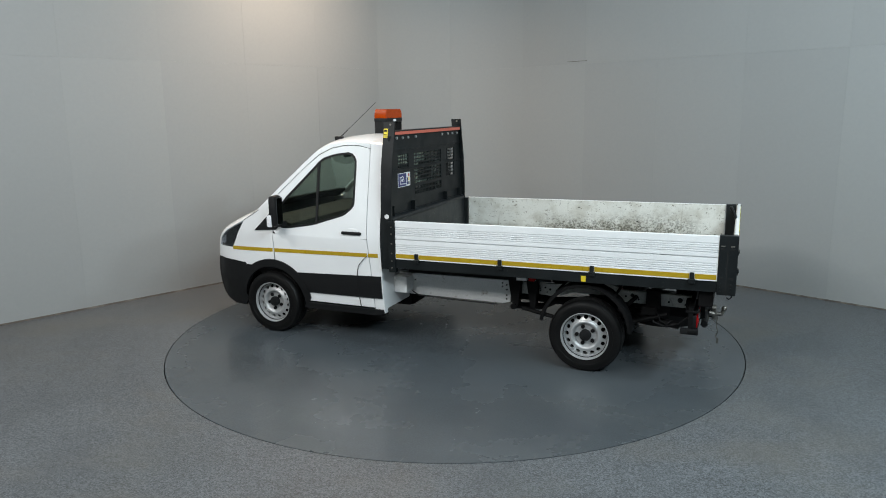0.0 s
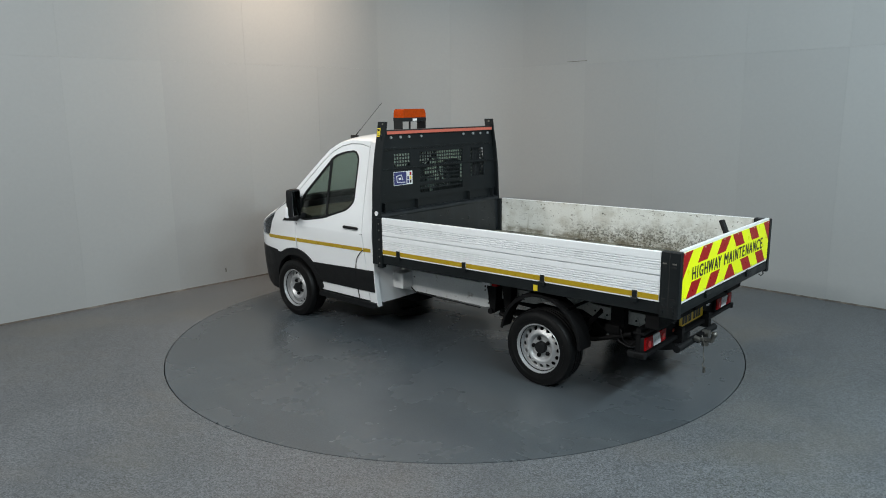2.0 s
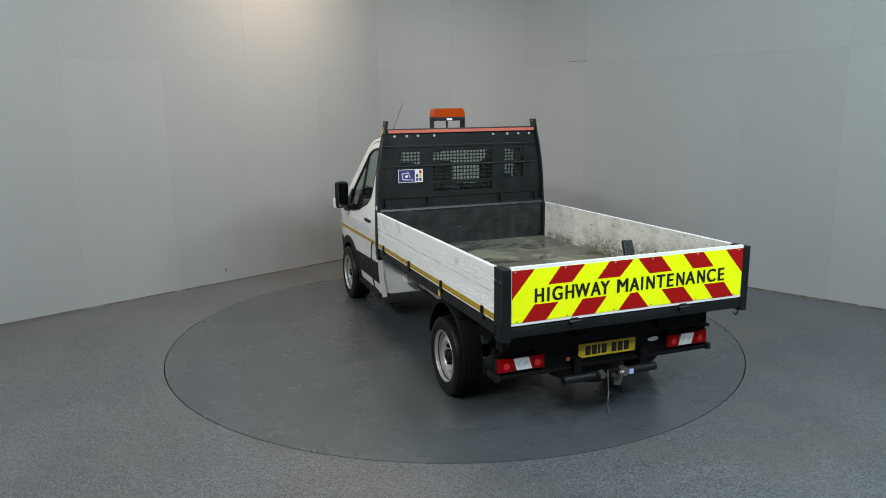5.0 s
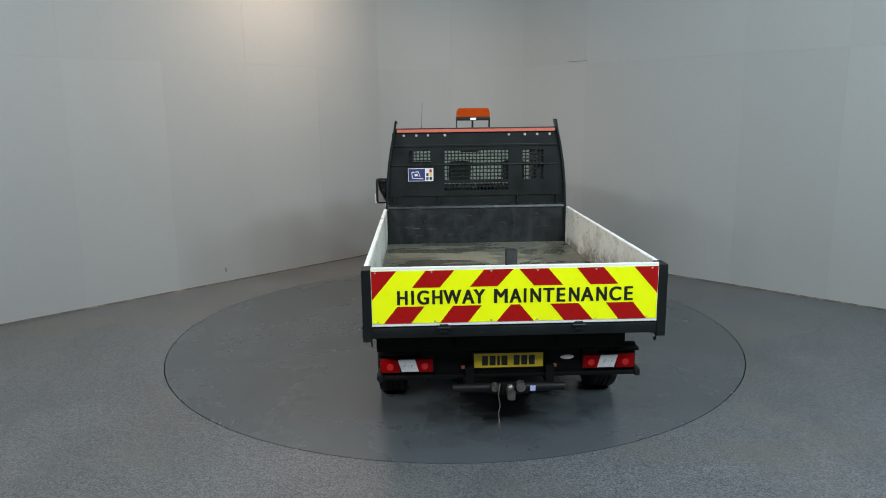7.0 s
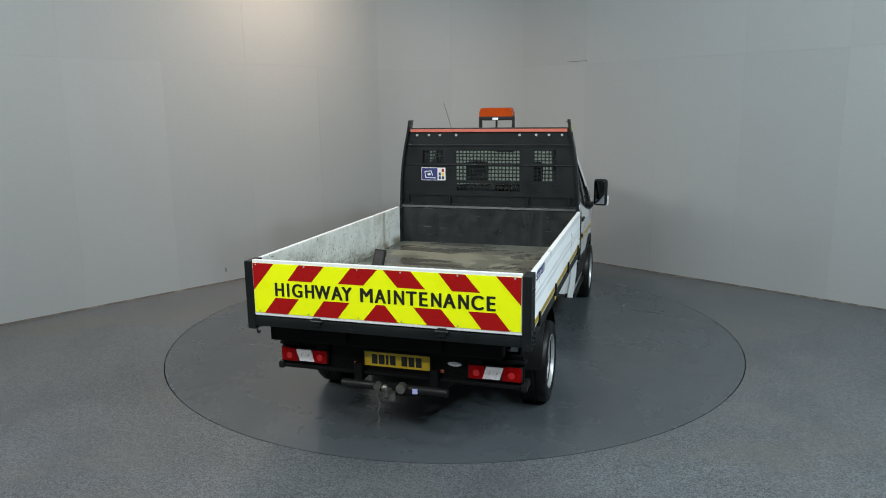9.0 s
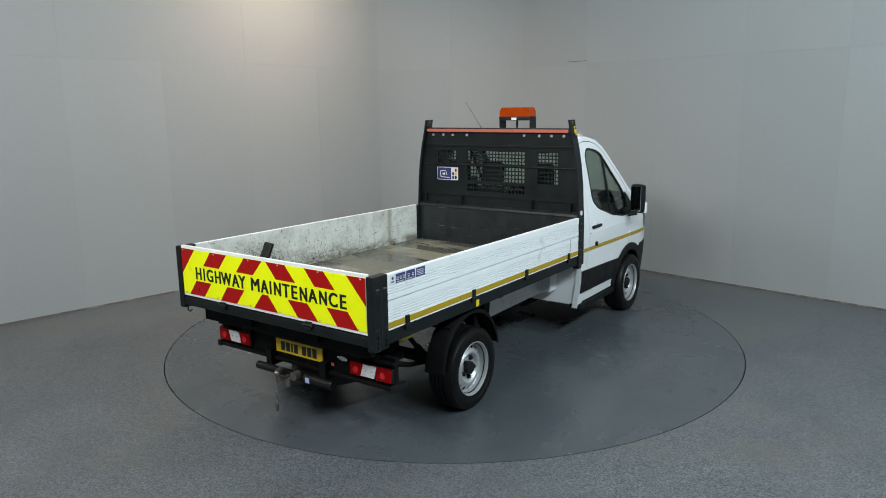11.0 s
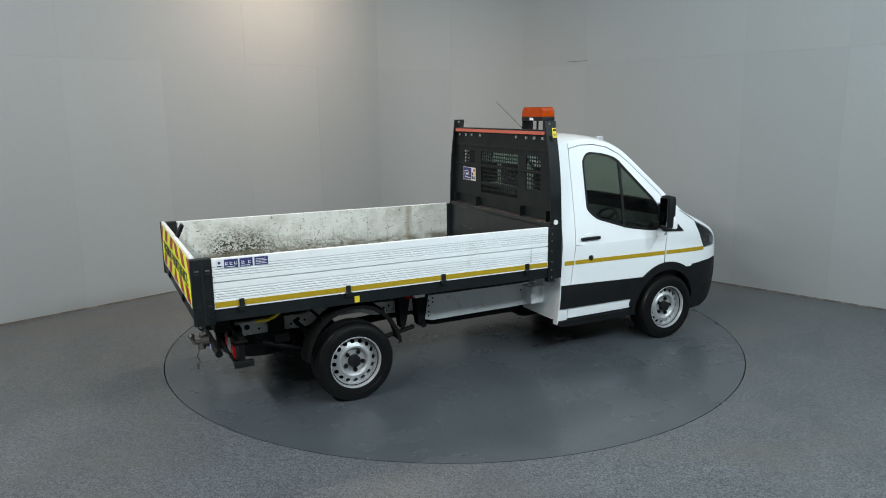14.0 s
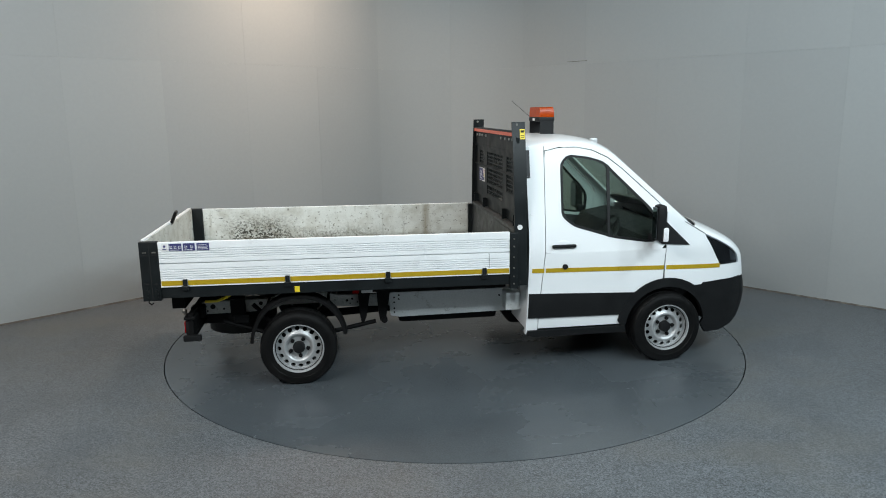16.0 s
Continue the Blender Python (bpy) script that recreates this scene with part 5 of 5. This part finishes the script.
    part("silencer", tube([(0.85, 0.42, 0.40), (0.55, 0.42, 0.42), (0.4, 0.42, 0.5), (-0.2, 0.42, 0.56), (-0.5, 0.5, 0.42), (-0.8, 0.62, 0.42)], 0.035, 10), BLACK, truck, smooth=True)
    bm = bmesh.new()
    rod(bm, (-0.60, 0, 0.30), (-0.60, 0, 0.51), 0.335, 32)
    part("spare_wheel", bm, RUBBER, truck, "spare tyre slung under the frame", smooth=True)
    bm = bmesh.new()
    rod(bm, (1.0, 0, 0.60), (1.0, 0, 0.86), 0.09, 20)
    part("tipping_ram", bm, STEEL, truck, smooth=True)
    part("pump_box", box(-0.28, 0.30, -0.34, 0.34, 0.60, 0.75, 0.02), BLACK, truck)
    for x in (-0.84, -0.35, 0.4, 0.9, 1.9):
        part("cross_member", box(x - 0.04, x + 0.04, -0.51, 0.51, 0.60, 0.68), BLACK, truck)
    part("hose", tube([(-0.80, -0.90, 0.79), (-0.70, -0.90, 0.79), (-0.64, -0.90, 0.81), (-0.58, -0.88, 0.84), (-0.52, -0.86, 0.86)], 0.013), TAGY, truck, "bright yellow hose", smooth=True)
    part("loom", tube([(-0.5, 0.6, 0.56), (-0.58, 0.62, 0.43), (-0.68, 0.63, 0.40), (-0.8, 0.64, 0.44), (-0.92, 0.6, 0.54)], 0.008), PLASTIC, truck, smooth=True)
    part("loom", tube([(-0.6, 0.64, 0.55), (-0.64, 0.66, 0.46), (-0.7, 0.66, 0.43), (-0.74, 0.64, 0.47)], 0.006), PLASTIC, truck, smooth=True)
    part("brake_pipe", tube([(1.98, 0.59, 0.50), (1.9, 0.60, 0.46), (1.6, 0.585, 0.445), (1.0, 0.585, 0.44)], 0.007), PLASTIC, truck, smooth=True)


def rear_end():
    part("rear_cross_beam", box(-1.10, -0.98, -0.83, 0.98, 0.72, 0.862, 0.01), BLACK, truck, "black steel cross beam")
    bmp = part("rear_bumper", box(-0.985, -0.90, -0.980, 0.995, 0.462, 0.494, 0.01), BLACK, truck, "black steel rear bumper bar", smooth=True)
    part("bumper_board", box(-0.945, -0.905, -0.955, 0.97, 0.49, 0.70), BLACK, bmp)
    for s in (1, -1):
        part("bumper_cap", box(-0.995, -0.84, s * 0.965 - 0.022, s * 0.965 + 0.022, 0.452, 0.508, 0.012), PLASTIC, bmp, smooth=True)
        part("lamp_shelf", box(-0.98, -0.88, min(s * 0.80, s * 0.975), max(s * 0.80, s * 0.975), 0.648, 0.672, 0.008), BLACK, bmp)
        a, b = s * 0.545, s * 0.950
        lp = part("tail_lamp", box(-0.975, -0.93, min(a, b), max(a, b), 0.510, 0.630, 0.01), PLASTIC, truck, "red tail lamp with clear centre", smooth=True, m=Matrix.Translation((0, 0.018 if s > 0 else 0.0, 0)))
        for u, w in ((0.553, 0.676), (0.800, 0.944)):
            part("red_lens", box(-0.986, -0.96, min(s * u, s * w), max(s * u, s * w), 0.517, 0.624, 0.012), LAMPRED, lp, "red plastic lens", smooth=True)
            c = (u + w) / 2
            # brighter red disc: the glow over the bulb, put into the colour
            part("bulb_lens", rod(bmesh.new(), (-0.982, s * c, 0.566), (-0.9895, s * c, 0.566), 0.026, 20), BULB, lp, "bright red bulb lens")
        bm = slab([(s * 0.660, 0.526), (s * 0.786, 0.526), (s * 0.815, 0.619), (s * 0.688, 0.619)], -0.9875, -0.965)
        part("clear_lens", bm, LAMPCLR, lp, "clear reversing lens")
        for yc in (0.712, 0.767):
            # near-white colour stands in for the bowls' bright reflection
            part("reflector_bowl", lathe(bmesh.new(), [(0.024, -0.9905), (0.021, -0.9915), (0.012, -0.989), (0.001, -0.9885)], 20), LAMPCLR, lp, m=Matrix.Translation((0, s * yc, 0.574)) @ Matrix.Rotation(radians(-90), 4, "Z"))
            part("bulb", rod(bmesh.new(), (-0.9885, s * yc, 0.574), (-0.993, s * yc, 0.574), 0.006, 12), SILVER, lp)
        part("amber_mark", box(-0.951, -0.945, s * 0.33 - 0.03, s * 0.33 + 0.03, 0.525, 0.55), CORAL, bmp, "small amber reflector")
    pl = part("number_plate", box(-0.966, -0.960, -0.255, 0.265, 0.535, 0.646, 0.002), PLATE, truck, "yellow number plate with dark bars")
    part("plate_holder", box(-0.960, -0.945, -0.265, 0.275, 0.525, 0.656), PLASTIC, pl)
    x = 0.205
    for w in (0.045, 0.045, 0.020, 0.045, -1, 0.045, 0.045, 0.045):
        if w < 0:
            x -= 0.035
            continue
        part("dark_bar", box(-0.9675, -0.9662, x - w, x, 0.553, 0.628), INK, pl)
        x -= w + 0.012
    bm = bmesh.new()
    k = bmesh.ops.create_uvsphere(bm, u_segments=24, v_segments=12, radius=1)
    for v in k["verts"]:
        v.co = Vector((-0.946 + v.co.x * 0.006, -0.44 + v.co.y * 0.055, 0.60 + v.co.z * 0.021))
    part("maker_badge", bm, CHROME, bmp, "small oval chrome badge", smooth=True)
    bm = bmesh.new()
    rod(bm, (-1.02, -0.41, 0.400), (-1.02, 0.43, 0.400), 0.032, 16)
    tow = part("tow_bar", bm, PLASTIC, truck, "black tow bar with worn steel tow ball", smooth=True)
    part("tow_label", box(-1.055, -1.051, -0.185, -0.145, 0.38, 0.42), LILAC, tow, "pale blue label")
    for y in (-0.3, 0.3):
        part("tow_stay", box(-1.02, -0.7, y - 0.03, y + 0.03, 0.42, 0.56), BLACK, tow)
    part("tow_bracket", box(-1.075, -1.04, -0.05, 0.07, 0.37, 0.45, 0.008), BLACK, tow)
    bm = bmesh.new()
    rod(bm, (-1.07, 0.02, 0.40), (-1.16, 0.02, 0.40), 0.020, 12)
    rod(bm, (-1.16, 0.02, 0.39), (-1.18, 0.02, 0.445), 0.018, 12)
    bmesh.ops.create_uvsphere(bm, u_segments=18, v_segments=12, radius=0.027, matrix=Matrix.Translation((-1.185, 0.02, 0.462)))
    part("tow_ball", bm, STEEL, tow, "worn steel tow ball", smooth=True)
    for p, q, r in (((-1.05, -0.07, 0.43), (-1.11, -0.07, 0.43), 0.035), ((-1.05, 0.12, 0.43), (-1.10, 0.12, 0.42), 0.026), ((-1.10, 0.0, 0.34), (-1.10, 0.0, 0.40), 0.03)):
        part("tow_socket", rod(bmesh.new(), p, q, r, 16), STEEL, tow, "corroded trailer socket", smooth=True)
    part("safety_chain", tube([(-1.10, 0.085, 0.46), (-1.13, 0.10, 0.38), (-1.12, 0.085, 0.30), (-1.14, 0.10, 0.24), (-1.12, 0.092, 0.19), (-1.14, 0.095, 0.155)], 0.005, 6), STEEL, tow, "thin hanging breakaway cable", smooth=True)
    part("cable_clip", box(-1.15, -1.13, 0.085, 0.105, 0.12, 0.175, 0.004), STEEL, tow)


tipper_body()
headboard()
undercarriage()
rear_end()


def motions():
    """The turntable carries the truck round at an even pace."""
    tx, ty, a0, w = -1.6226, -0.2995, 157.58, -9.2722
    rows, disc = [], []
    for i in range(33):
        t = i * 0.5
        a = a0 + w * t
        c, s = math.cos(radians(a)), math.sin(radians(a))
        rows.append((t, pose(tx * c - ty * s, tx * s + ty * c, 0, 0, 0, a)))
        disc.append((t, pose(0, 0, 0, 0, 0, a)))
    walk(truck, rows)
    walk(table, disc)


motions()
